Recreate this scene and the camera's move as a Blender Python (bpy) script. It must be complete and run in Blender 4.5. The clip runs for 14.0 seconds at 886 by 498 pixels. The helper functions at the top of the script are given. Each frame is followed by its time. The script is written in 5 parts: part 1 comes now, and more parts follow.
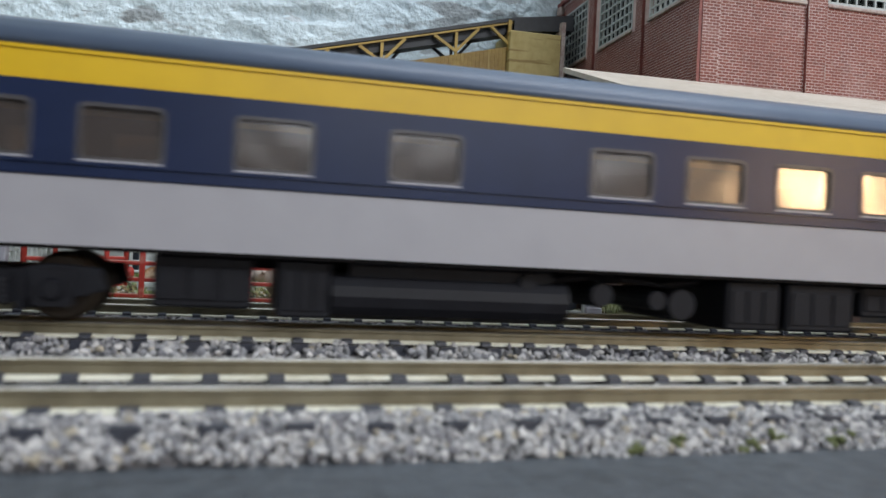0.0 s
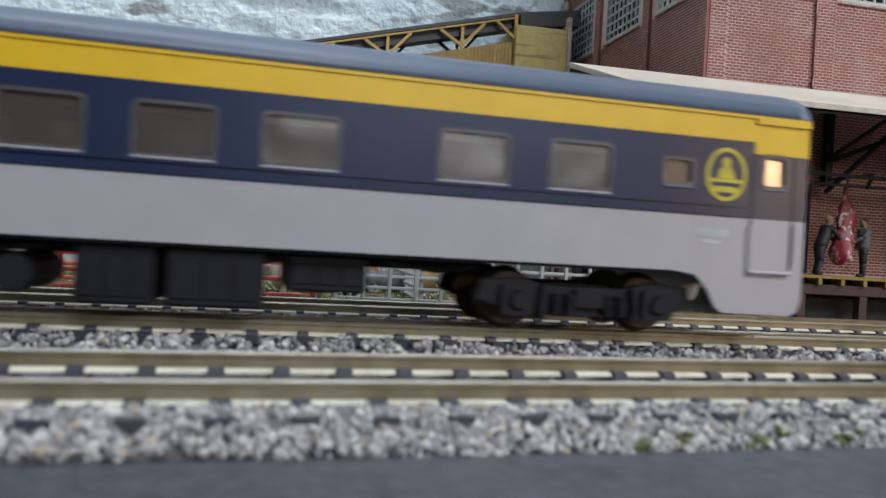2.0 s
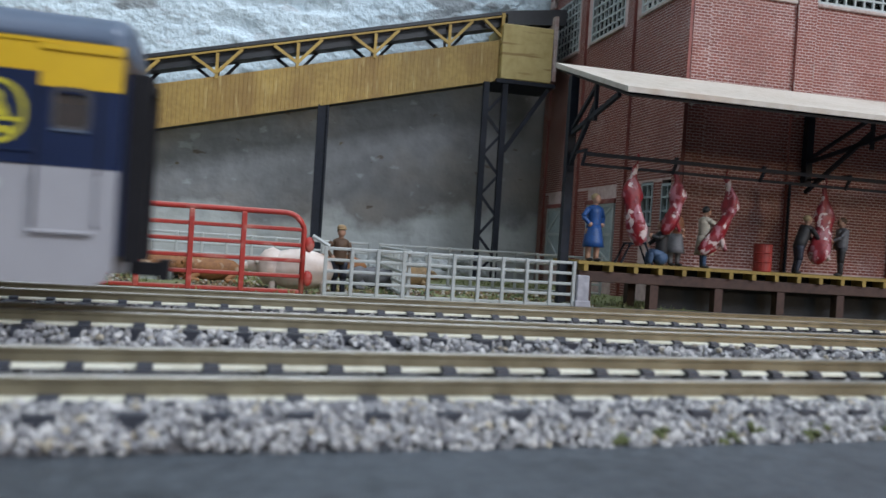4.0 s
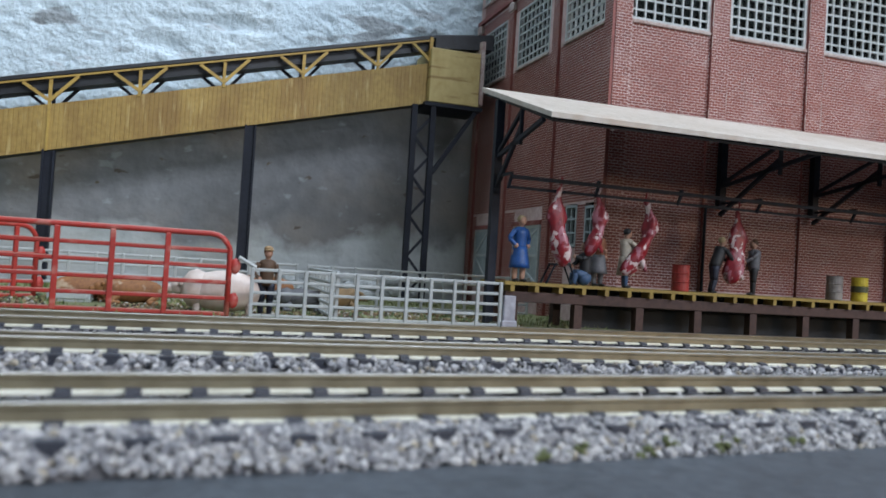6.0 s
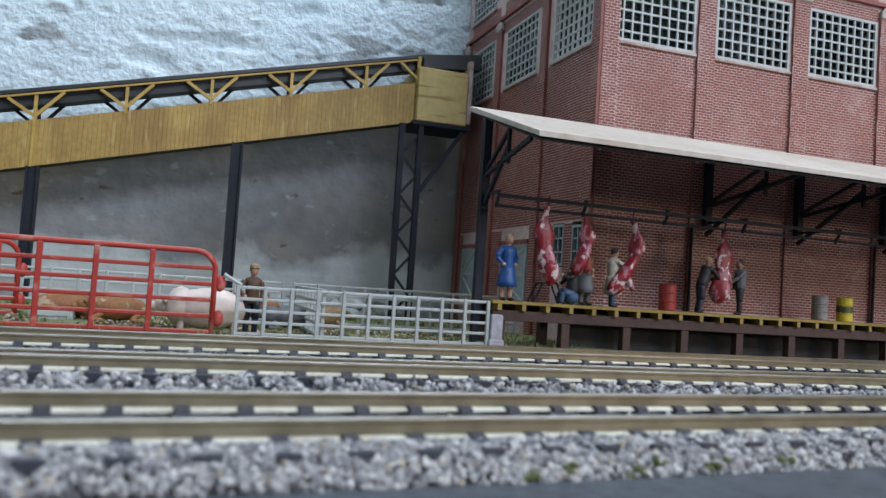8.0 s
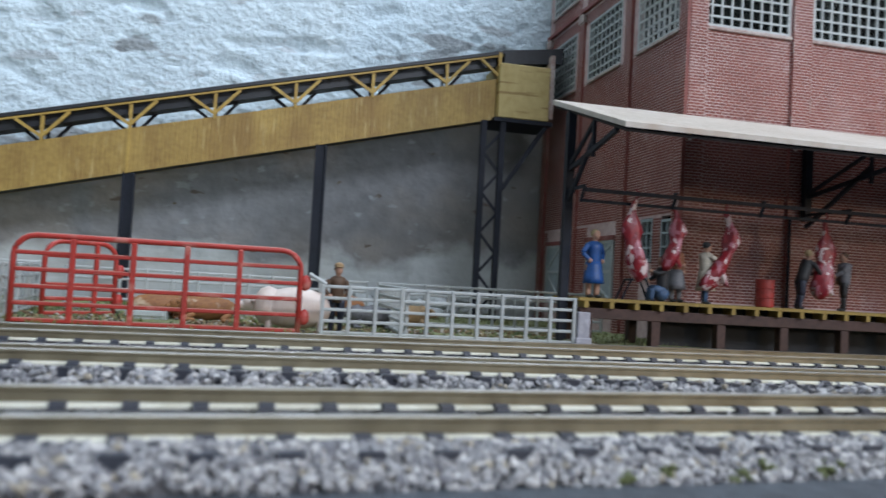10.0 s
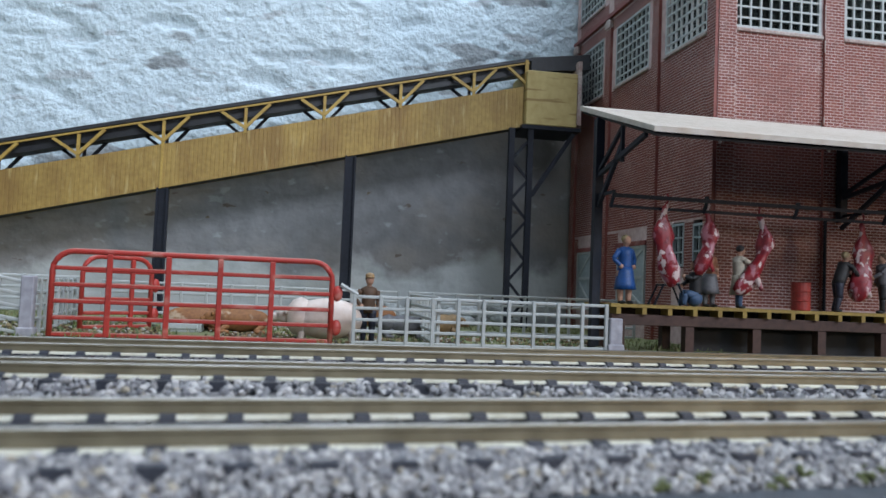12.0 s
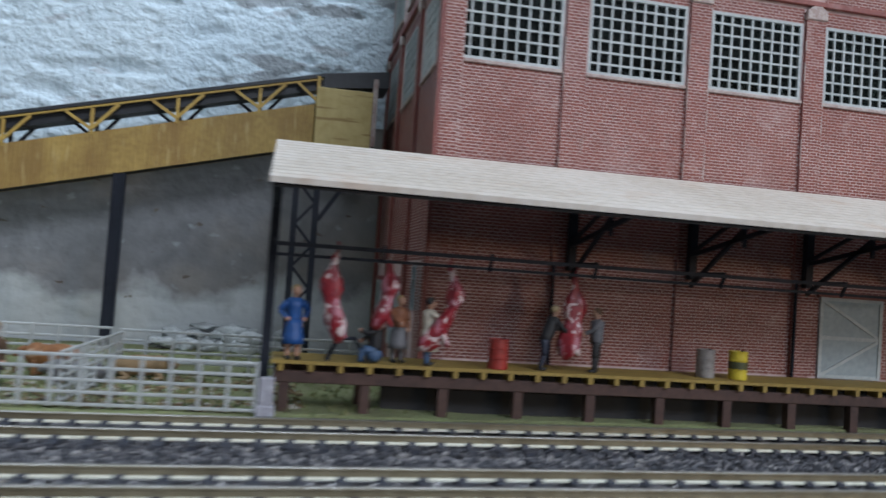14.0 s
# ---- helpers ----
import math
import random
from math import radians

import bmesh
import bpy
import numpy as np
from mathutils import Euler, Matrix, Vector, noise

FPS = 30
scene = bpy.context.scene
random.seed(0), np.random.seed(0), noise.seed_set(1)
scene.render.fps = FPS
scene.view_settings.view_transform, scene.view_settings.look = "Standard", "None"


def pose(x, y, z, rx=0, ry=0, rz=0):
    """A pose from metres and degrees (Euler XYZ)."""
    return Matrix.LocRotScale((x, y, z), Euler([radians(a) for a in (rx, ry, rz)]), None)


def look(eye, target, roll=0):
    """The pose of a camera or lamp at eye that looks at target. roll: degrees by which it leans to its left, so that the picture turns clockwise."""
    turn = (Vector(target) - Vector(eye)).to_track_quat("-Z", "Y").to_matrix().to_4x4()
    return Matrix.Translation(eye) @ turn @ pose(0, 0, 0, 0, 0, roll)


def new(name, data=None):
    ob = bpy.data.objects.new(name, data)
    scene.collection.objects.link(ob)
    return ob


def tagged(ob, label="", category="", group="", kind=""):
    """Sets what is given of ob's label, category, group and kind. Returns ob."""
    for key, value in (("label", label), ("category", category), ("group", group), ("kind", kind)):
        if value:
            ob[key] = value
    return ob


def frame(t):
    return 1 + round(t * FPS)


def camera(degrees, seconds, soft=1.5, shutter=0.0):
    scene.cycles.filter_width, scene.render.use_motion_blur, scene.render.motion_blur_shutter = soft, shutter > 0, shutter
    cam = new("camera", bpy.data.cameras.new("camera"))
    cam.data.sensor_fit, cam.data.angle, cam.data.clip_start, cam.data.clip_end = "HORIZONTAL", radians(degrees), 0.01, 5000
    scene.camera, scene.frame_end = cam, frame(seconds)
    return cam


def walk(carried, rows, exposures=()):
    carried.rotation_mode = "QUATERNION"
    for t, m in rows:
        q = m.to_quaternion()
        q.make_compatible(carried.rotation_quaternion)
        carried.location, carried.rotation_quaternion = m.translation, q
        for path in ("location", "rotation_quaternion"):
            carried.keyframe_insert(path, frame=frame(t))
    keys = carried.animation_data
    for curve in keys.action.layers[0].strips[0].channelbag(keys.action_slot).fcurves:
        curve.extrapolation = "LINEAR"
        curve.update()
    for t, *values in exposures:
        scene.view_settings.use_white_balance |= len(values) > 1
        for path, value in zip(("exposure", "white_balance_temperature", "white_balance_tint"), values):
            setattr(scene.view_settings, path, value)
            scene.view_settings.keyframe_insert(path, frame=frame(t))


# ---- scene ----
cam = camera(58.5, 14.0, soft=1.5, shutter=0.8)
# seconds, eye in metres, turn, tilt and lean in degrees; a model railway in 1:87
ROWS = [
    (0.0, 0.0002, 0.0006, 0.0134, -12.16, 0.22, -2.94),
    (0.5, 0.0002, 0.0014, 0.0132, -12.09, 0.22, -3.27),
    (1.0, 0.0002, 0.0012, 0.0132, -11.83, 0.09, -3.25),
    (1.5, 0.0001, 0.0008, 0.0134, -11.88, 0.03, -3.27),
    (2.0, 0.0, 0.001, 0.0133, -11.86, -0.16, -3.31),
    (2.2, 0.0, 0.001, 0.0133, -11.62, -0.24, -3.32),
    (4.3, -0.0014, -0.0029, 0.0144, -13.66, -0.57, -3.9),
    (4.5, -0.0015, -0.0031, 0.0145, -14.56, -0.65, -3.95),
    (5.0, -0.0018, -0.0044, 0.0148, -15.3, -0.95, -4.11),
    (5.5, -0.002, -0.0053, 0.0152, -16.13, -0.06, -4.2),
    (6.0, -0.0013, -0.0043, 0.0144, -18.02, 1.33, -3.59),
    (6.5, -0.0007, -0.002, 0.0137, -18.61, 2.39, -3.78),
    (7.0, -0.0014, -0.004, 0.0142, -18.8, 2.47, -3.8),
    (7.2, -0.0014, -0.004, 0.0142, -19.05, 2.66, -3.82),
    (9.3, 0.0, 0.0006, 0.0129, -18.3, 2.92, -4.1),
    (9.5, 0.0002, 0.0012, 0.0127, -16.9, 2.94, -4.0),
    (10.0, -0.0002, 0.0002, 0.0132, -12.94, 2.44, -3.26),
    (10.5, -0.0003, -0.0, 0.0134, -10.82, 2.45, -3.37),
    (11.0, -0.0003, -0.0006, 0.0136, -10.09, 2.16, -2.99),
    (11.5, -0.0004, -0.0001, 0.0135, -10.92, 2.1, -3.54),
    (12.0, -0.0001, -0.0003, 0.0133, -10.68, 2.94, -2.31),
    (12.5, -0.0, -0.0001, 0.0133, -11.1, 2.48, -2.38),
    (12.6, 0.0, -0.0001, 0.0134, -11.1, 2.5, -2.38),
    (13.0, 0.0178, -0.0008, 0.0251, -12.45, 3.38, -2.26),
    (13.5, 0.064, -0.0088, 0.0326, -13.21, 3.17, -3.22),
    (14.0, 0.1081, -0.0003, 0.0397, -11.52, 2.24, -4.03),
]
# a small fixed lens: the foreground stones lie nearer than its sharp range
cam.data.dof.use_dof, cam.data.dof.focus_distance, cam.data.dof.aperture_fstop = True, 0.32, 36.0
walk(cam, [(t, pose(x, y, z, 90 + pitch, roll, yaw)) for t, x, y, z, yaw, pitch, roll in ROWS],
     exposures=[(0.0, 0.0, 7200, 10), (2.2, 0.0, 7150, 10), (4.3, 0.0, 6650, 10), (6.0, 0.05, 6550, 10), (9.5, 0.05, 6520, 10), (11.0, 0.0, 6500, 10), (12.6, 0.0, 6480, 10), (13.0, -0.15, 6480, 10), (14.0, -0.22, 6450, 10)])

# ---- light: a basement room with ceiling fittings ----
world = bpy.data.worlds.new("room_air")
scene.world = world
world.use_nodes = True
world.node_tree.nodes["Background"].inputs[0].default_value = (0.75, 0.86, 1.0, 1)
world.node_tree.nodes["Background"].inputs[1].default_value = 0.10


def lamp(name, eye, target, sx, sy, watts, colour):
    d = bpy.data.lights.new(name, "AREA")
    d.shape, d.size, d.size_y, d.energy, d.color = "RECTANGLE", sx, sy, watts, colour
    ob = new(name, d)
    ob.matrix_world = look(eye, target)
    return ob


lamp("tube_lamp_over_layout", (0.30, 0.16, 1.25), (0.30, 0.26, 0.0), 1.6, 0.16, 12.6, (0.77, 0.86, 1.0))
lamp("tube_lamp_over_aisle", (0.75, -1.05, 0.98), (0.2, 0.2, 0.0), 1.5, 0.4, 27.0, (0.78, 0.86, 1.0))
lamp("tube_lamp_across_room", (0.75, -2.2, 0.48), (0.25, 0.28, 0.03), 1.2, 0.12, 6.5, (0.80, 0.87, 1.0))
lamp("warm_bulb_across_room", (1.10, -1.0, 0.19), (0.1, 0.15, 0.03), 0.09, 0.09, 2.5, (1.0, 0.70, 0.42))

# ---- materials ----
def mat(name, base, rough=0.6, metal=0.0, dark=None, scale=400.0, amount=0.5, bump=0.0, bscale=None, fine=None, island=False, spec=0.5, coord="Object"):
    """A mottled surface: base and dark mixed by two scales of noise, with fine relief."""
    m = bpy.data.materials.new(name)
    m.use_nodes = True
    nt = m.node_tree
    b = nt.nodes["Principled BSDF"]
    b.inputs["Roughness"].default_value, b.inputs["Metallic"].default_value = rough, metal
    b.inputs["Specular IOR Level"].default_value = spec
    tc = nt.nodes.new("ShaderNodeTexCoord")
    n1 = nt.nodes.new("ShaderNodeTexNoise")
    n1.inputs["Scale"].default_value, n1.inputs["Detail"].default_value = scale, 6
    n2 = nt.nodes.new("ShaderNodeTexNoise")
    n2.inputs["Scale"].default_value, n2.inputs["Detail"].default_value = (fine or scale * 7), 3
    nt.links.new(tc.outputs[coord], n1.inputs["Vector"])
    nt.links.new(tc.outputs[coord], n2.inputs["Vector"])
    mx = nt.nodes.new("ShaderNodeMix")
    mx.data_type = "RGBA"
    d = dark or tuple(c * 0.6 for c in base)
    mx.inputs["A"].default_value, mx.inputs["B"].default_value = (*d, 1), (*base, 1)
    av = nt.nodes.new("ShaderNodeMath")
    av.operation = "MULTIPLY_ADD"
    nt.links.new(n2.outputs["Fac"], av.inputs[0])
    av.inputs[1].default_value = 0.5
    ml = nt.nodes.new("ShaderNodeMath")
    ml.operation = "MULTIPLY"
    nt.links.new(n1.outputs["Fac"], ml.inputs[0])
    ml.inputs[1].default_value = 0.5
    nt.links.new(ml.outputs[0], av.inputs[2])
    rg = nt.nodes.new("ShaderNodeMapRange")
    rg.inputs["From Min"].default_value, rg.inputs["From Max"].default_value = 0.5 - amount * 0.3, 0.5 + amount * 0.2
    nt.links.new(av.outputs[0], rg.inputs["Value"])
    nt.links.new(rg.outputs[0], mx.inputs["Factor"])
    nt.links.new(mx.outputs["Result"], b.inputs["Base Color"])
    if bump:
        bn = nt.nodes.new("ShaderNodeTexNoise")
        bn.inputs["Scale"].default_value, bn.inputs["Detail"].default_value = bscale or scale * 3, 5
        nt.links.new(tc.outputs[coord], bn.inputs["Vector"])
        bp = nt.nodes.new("ShaderNodeBump")
        bp.inputs["Distance"].default_value = bump
        nt.links.new(bn.outputs["Fac"], bp.inputs["Height"])
        nt.links.new(bp.outputs["Normal"], b.inputs["Normal"])
    return m


def ramp_islands(name, stops, rough=0.8, bump=0.0002):
    """Each loose piece takes a colour of its own."""
    m = bpy.data.materials.new(name)
    m.use_nodes = True
    nt = m.node_tree
    b = nt.nodes["Principled BSDF"]
    b.inputs["Roughness"].default_value = rough
    g = nt.nodes.new("ShaderNodeNewGeometry")
    r = nt.nodes.new("ShaderNodeValToRGB")
    r.color_ramp.interpolation = "CONSTANT"
    while len(r.color_ramp.elements) < len(stops):
        r.color_ramp.elements.new(0.5)
    for e, (p, c) in zip(r.color_ramp.elements, stops):
        e.position, e.color = p, (*c, 1)
    nt.links.new(g.outputs["Random Per Island"], r.inputs["Fac"])
    n = nt.nodes.new("ShaderNodeTexNoise")
    n.inputs["Scale"].default_value = 1800
    tc = nt.nodes.new("ShaderNodeTexCoord")
    nt.links.new(tc.outputs["Object"], n.inputs["Vector"])
    mx = nt.nodes.new("ShaderNodeMix")
    mx.data_type, mx.blend_type = "RGBA", "MULTIPLY"
    mx.inputs["Factor"].default_value = 0.55
    nt.links.new(r.outputs["Color"], mx.inputs["A"])
    cr = nt.nodes.new("ShaderNodeValToRGB")
    cr.color_ramp.elements[0].position, cr.color_ramp.elements[0].color = 0.3, (0.35, 0.35, 0.38, 1)
    cr.color_ramp.elements[1].position, cr.color_ramp.elements[1].color = 0.6, (1, 1, 1, 1)
    nt.links.new(n.outputs["Fac"], cr.inputs["Fac"])
    nt.links.new(cr.outputs["Color"], mx.inputs["B"])
    nt.links.new(mx.outputs["Result"], b.inputs["Base Color"])
    return m


def brick_material(name):
    """Cast bricks: each takes its own red, with pale lime bloom and sooty stains over many of them."""
    m = bpy.data.materials.new(name)
    m.use_nodes = True
    nt = m.node_tree
    b = nt.nodes["Principled BSDF"]
    b.inputs["Roughness"].default_value = 0.6
    g, oi = nt.nodes.new("ShaderNodeNewGeometry"), nt.nodes.new("ShaderNodeObjectInfo")
    add, fr = nt.nodes.new("ShaderNodeMath"), nt.nodes.new("ShaderNodeMath")
    add.operation, fr.operation = "ADD", "FRACT"
    nt.links.new(g.outputs["Random Per Island"], add.inputs[0])
    nt.links.new(oi.outputs["Random"], add.inputs[1])
    nt.links.new(add.outputs[0], fr.inputs[0])
    cr = nt.nodes.new("ShaderNodeValToRGB")
    stops = [(0.0, (0.150, 0.034, 0.024)), (0.35, (0.215, 0.052, 0.034)), (0.7, (0.18, 0.042, 0.030)), (1.0, (0.25, 0.072, 0.050))]
    while len(cr.color_ramp.elements) < len(stops):
        cr.color_ramp.elements.new(0.5)
    for e, (p, c) in zip(cr.color_ramp.elements, stops):
        e.position, e.color = p, (*c, 1)
    nt.links.new(fr.outputs[0], cr.inputs["Fac"])
    last = cr.outputs["Color"]
    for scale, lo, hi, most, colour, kind in ((32, 0.58, 0.76, 0.45, (0.45, 0.29, 0.27), "MIX"), (150, 0.60, 0.74, 0.35, (0.46, 0.31, 0.29), "MIX"), (13, 0.58, 0.36, 0.5, (0.5, 0.46, 0.46), "MULTIPLY")):
        n = nt.nodes.new("ShaderNodeTexNoise")
        n.inputs["Scale"].default_value, n.inputs["Detail"].default_value = scale, 6
        nt.links.new(g.outputs["Position"], n.inputs["Vector"])
        r = nt.nodes.new("ShaderNodeMapRange")
        r.inputs["From Min"].default_value, r.inputs["From Max"].default_value, r.inputs["To Max"].default_value = lo, hi, most
        nt.links.new(n.outputs["Fac"], r.inputs["Value"])
        mx = nt.nodes.new("ShaderNodeMix")
        mx.data_type, mx.blend_type = "RGBA", kind
        nt.links.new(r.outputs[0], mx.inputs["Factor"])
        nt.links.new(last, mx.inputs["A"])
        mx.inputs["B"].default_value = (*colour, 1)
        last = mx.outputs["Result"]
    nt.links.new(last, b.inputs["Base Color"])
    return m


def glass(name, tint, rough=0.08, ior=1.5, haze=None, share=0.0, wave=0.0):
    m = bpy.data.materials.new(name)
    m.use_nodes = True
    nt = m.node_tree
    nt.nodes.clear()
    out = nt.nodes.new("ShaderNodeOutputMaterial")
    tr, gl, mx = nt.nodes.new("ShaderNodeBsdfTransparent"), nt.nodes.new("ShaderNodeBsdfGlossy"), nt.nodes.new("ShaderNodeMixShader")
    tr.inputs[0].default_value = (*tint, 1)
    gl.inputs["Roughness"].default_value = rough
    fr = nt.nodes.new("ShaderNodeFresnel")
    fr.inputs["IOR"].default_value = ior
    nt.links.new(fr.outputs[0], mx.inputs[0])
    if wave:
        tc, n, bp = nt.nodes.new("ShaderNodeTexCoord"), nt.nodes.new("ShaderNodeTexNoise"), nt.nodes.new("ShaderNodeBump")
        n.inputs["Scale"].default_value, n.inputs["Detail"].default_value = 90, 1
        bp.inputs["Distance"].default_value = wave
        nt.links.new(tc.outputs["Object"], n.inputs["Vector"])
        nt.links.new(n.outputs["Fac"], bp.inputs["Height"])
        nt.links.new(bp.outputs["Normal"], gl.inputs["Normal"])
    body = tr
    if haze:
        body, df = nt.nodes.new("ShaderNodeMixShader"), nt.nodes.new("ShaderNodeBsdfDiffuse")
        df.inputs[0].default_value = (*haze, 1)
        body.inputs[0].default_value = share
        nt.links.new(tr.outputs[0], body.inputs[1])
        nt.links.new(df.outputs[0], body.inputs[2])
    nt.links.new(body.outputs[0], mx.inputs[1])
    nt.links.new(gl.outputs[0], mx.inputs[2])
    nt.links.new(mx.outputs[0], out.inputs[0])
    return m


M_WALL = mat("rough_painted_wall", (0.655, 0.79, 0.855), 0.85, dark=(0.515, 0.63, 0.69), scale=40, fine=420, bump=0.0016, bscale=380)
def patches(m, colour, stretch, scale, lo, hi, most=1.0, seed=0.0):
    """Patches of another colour (bare plaster, stains, wear), drawn out along an axis."""
    nt = m.node_tree
    b = nt.nodes["Principled BSDF"]
    src = b.inputs["Base Color"].links[0].from_socket
    tc, mp = nt.nodes.new("ShaderNodeTexCoord"), nt.nodes.new("ShaderNodeMapping")
    mp.inputs["Scale"].default_value = stretch
    mp.inputs["Location"].default_value = (seed, seed * 0.7, seed * 1.3)
    n = nt.nodes.new("ShaderNodeTexNoise")
    n.inputs["Scale"].default_value, n.inputs["Detail"].default_value = scale, 6
    r = nt.nodes.new("ShaderNodeMapRange")
    r.inputs["From Min"].default_value, r.inputs["From Max"].default_value = lo, hi
    r.inputs["To Max"].default_value = most
    mx = nt.nodes.new("ShaderNodeMix")
    mx.data_type = "RGBA"
    mx.inputs["B"].default_value = (*colour, 1)
    nt.links.new(tc.outputs["Object"], mp.inputs["Vector"])
    nt.links.new(mp.outputs["Vector"], n.inputs["Vector"])
    nt.links.new(n.outputs["Fac"], r.inputs["Value"])
    nt.links.new(r.outputs[0], mx.inputs["Factor"])
    nt.links.new(src, mx.inputs["A"])
    nt.links.new(mx.outputs["Result"], b.inputs["Base Color"])


patches(M_WALL, (0.30, 0.34, 0.36), (0.8, 1, 2.4), 17, 0.585, 0.615)
patches(M_WALL, (0.42, 0.47, 0.50), (0.7, 1, 2.0), 45, 0.61, 0.66, 0.8, 3.0)
# lower wall: smooth render, its grey darkened for the shade under the conveyor
M_SHADEWALL = mat("shade_greyed_render", (0.205, 0.210, 0.217), 0.8, dark=(0.140, 0.143, 0.150), scale=14, fine=120, bump=0.0006, bscale=200)
patches(M_SHADEWALL, (0.25, 0.232, 0.212), (1, 1, 1.4), 16, 0.48, 0.66, 0.8, 1.0)
patches(M_SHADEWALL, (0.10, 0.075, 0.055), (0.8, 1, 2.2), 75, 0.675, 0.70, 0.85, 5.0)
patches(M_SHADEWALL, (0.33, 0.37, 0.37), (1, 1, 1.6), 90, 0.64, 0.70, 0.6, 9.0)


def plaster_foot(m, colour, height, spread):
    """Crumbled pale plaster along the foot of the wall, where the painted shade ends, with a ragged upper edge."""
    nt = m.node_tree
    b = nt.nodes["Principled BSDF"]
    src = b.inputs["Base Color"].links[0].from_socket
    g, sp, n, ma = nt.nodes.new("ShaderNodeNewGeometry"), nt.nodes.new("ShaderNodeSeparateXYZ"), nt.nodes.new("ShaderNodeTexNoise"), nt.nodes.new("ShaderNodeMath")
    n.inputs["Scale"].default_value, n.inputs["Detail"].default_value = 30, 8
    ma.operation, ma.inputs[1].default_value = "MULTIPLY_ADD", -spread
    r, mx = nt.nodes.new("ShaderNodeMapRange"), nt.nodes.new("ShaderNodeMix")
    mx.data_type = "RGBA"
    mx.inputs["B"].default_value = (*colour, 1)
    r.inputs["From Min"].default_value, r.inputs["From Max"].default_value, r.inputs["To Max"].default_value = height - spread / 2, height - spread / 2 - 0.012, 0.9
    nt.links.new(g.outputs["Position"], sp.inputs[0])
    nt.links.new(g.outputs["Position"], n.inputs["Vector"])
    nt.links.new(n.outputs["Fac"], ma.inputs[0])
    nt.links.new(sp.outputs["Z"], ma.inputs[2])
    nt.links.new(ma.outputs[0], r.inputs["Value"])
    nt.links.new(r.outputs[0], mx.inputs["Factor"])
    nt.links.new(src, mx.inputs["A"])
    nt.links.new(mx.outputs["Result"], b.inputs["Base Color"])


plaster_foot(M_SHADEWALL, (0.46, 0.49, 0.49), 0.030, 0.075)
patches(M_SHADEWALL, (0.12, 0.09, 0.05), (1, 1, 1.2), 60, 0.69, 0.705, 0.9, 14.0)
M_GROUND = mat("static_grass_earth", (0.23, 0.27, 0.12), 0.95, dark=(0.14, 0.13, 0.07), scale=60, fine=700, bump=0.001, bscale=900)
M_EDGE = mat("dark_painted_board", (0.058, 0.068, 0.080), 0.55, dark=(0.028, 0.033, 0.04), scale=45, fine=500, bump=0.0004, bscale=600)
patches(M_EDGE, (0.018, 0.022, 0.026), (1, 1, 1), 120, 0.56, 0.66, 0.8, 3.0)
M_BALLASTBED = mat("ballast_bed", (0.22, 0.21, 0.21), 0.95, dark=(0.06, 0.06, 0.07), scale=500, fine=1500, bump=0.0006, bscale=1100)
M_STONES = ramp_islands("ballast_stones", [(0.0, (0.52, 0.51, 0.50)), (0.20, (0.37, 0.365, 0.365)), (0.48, (0.27, 0.27, 0.28)), (0.74, (0.17, 0.17, 0.185)), (0.90, (0.05, 0.053, 0.062)), (0.96, (0.36, 0.32, 0.25))])
M_DSTONES = ramp_islands("dark_cinders", [(0.0, (0.05, 0.052, 0.06)), (0.45, (0.10, 0.10, 0.11)), (0.75, (0.03, 0.03, 0.035)), (0.92, (0.35, 0.34, 0.33))])
M_RAIL = mat("weathered_rail_side", (0.27, 0.24, 0.165), 0.36, 0.55, dark=(0.17, 0.145, 0.095), scale=60, fine=300)
M_HEAD = mat("worn_rail_head", (0.30, 0.295, 0.275), 0.38, 0.7, dark=(0.20, 0.19, 0.16), scale=45, fine=400)
M_FOOT = mat("bare_rail_foot", (0.74, 0.74, 0.64), 0.5, 0.1, dark=(0.55, 0.54, 0.44), scale=80, fine=500)
M_TIE = mat("black_plastic_tie", (0.035, 0.040, 0.055), 0.5, dark=(0.018, 0.02, 0.03), scale=300)
M_BRICK = brick_material("red_cast_brick")
M_MORTAR = mat("pale_pink_mortar", (0.58, 0.46, 0.44), 0.8, dark=(0.40, 0.27, 0.25), scale=45, fine=300)
M_TRIM = mat("brick_red_paint", (0.25, 0.075, 0.06), 0.6, dark=(0.17, 0.045, 0.04), scale=70, fine=500)
patches(M_TRIM, (0.40, 0.25, 0.23), (1, 1, 0.6), 75, 0.58, 0.68, 0.5, 3.0)
M_CAP = mat("pale_stone_cap", (0.48, 0.42, 0.39), 0.8, dark=(0.28, 0.18, 0.16), scale=150)
M_SASH = mat("grey_window_bars", (0.46, 0.50, 0.50), 0.55, dark=(0.33, 0.37, 0.37), scale=100)
# near-black: the dimness inside the plant put into the colour
M_DARKIN = mat("interior_shade_black", (0.025, 0.026, 0.027), 0.9, scale=30)
M_PANE = glass("window_pane", (0.62, 0.70, 0.68))
M_CONV = mat("ochre_corrugated_panel", (0.40, 0.27, 0.075), 0.6, dark=(0.27, 0.17, 0.045), scale=35, fine=400, bump=0.0002, bscale=800)
patches(M_CONV, (0.22, 0.125, 0.035), (1.6, 1.6, 0.5), 40, 0.50, 0.70, 0.75, 2.0)
patches(M_CONV, (0.52, 0.40, 0.17), (3.5, 1, 0.5), 120, 0.60, 0.72, 0.6, 6.0)
M_YTRUSS = mat("yellow_truss_paint", (0.47, 0.32, 0.075), 0.55, dark=(0.35, 0.22, 0.05), scale=120)
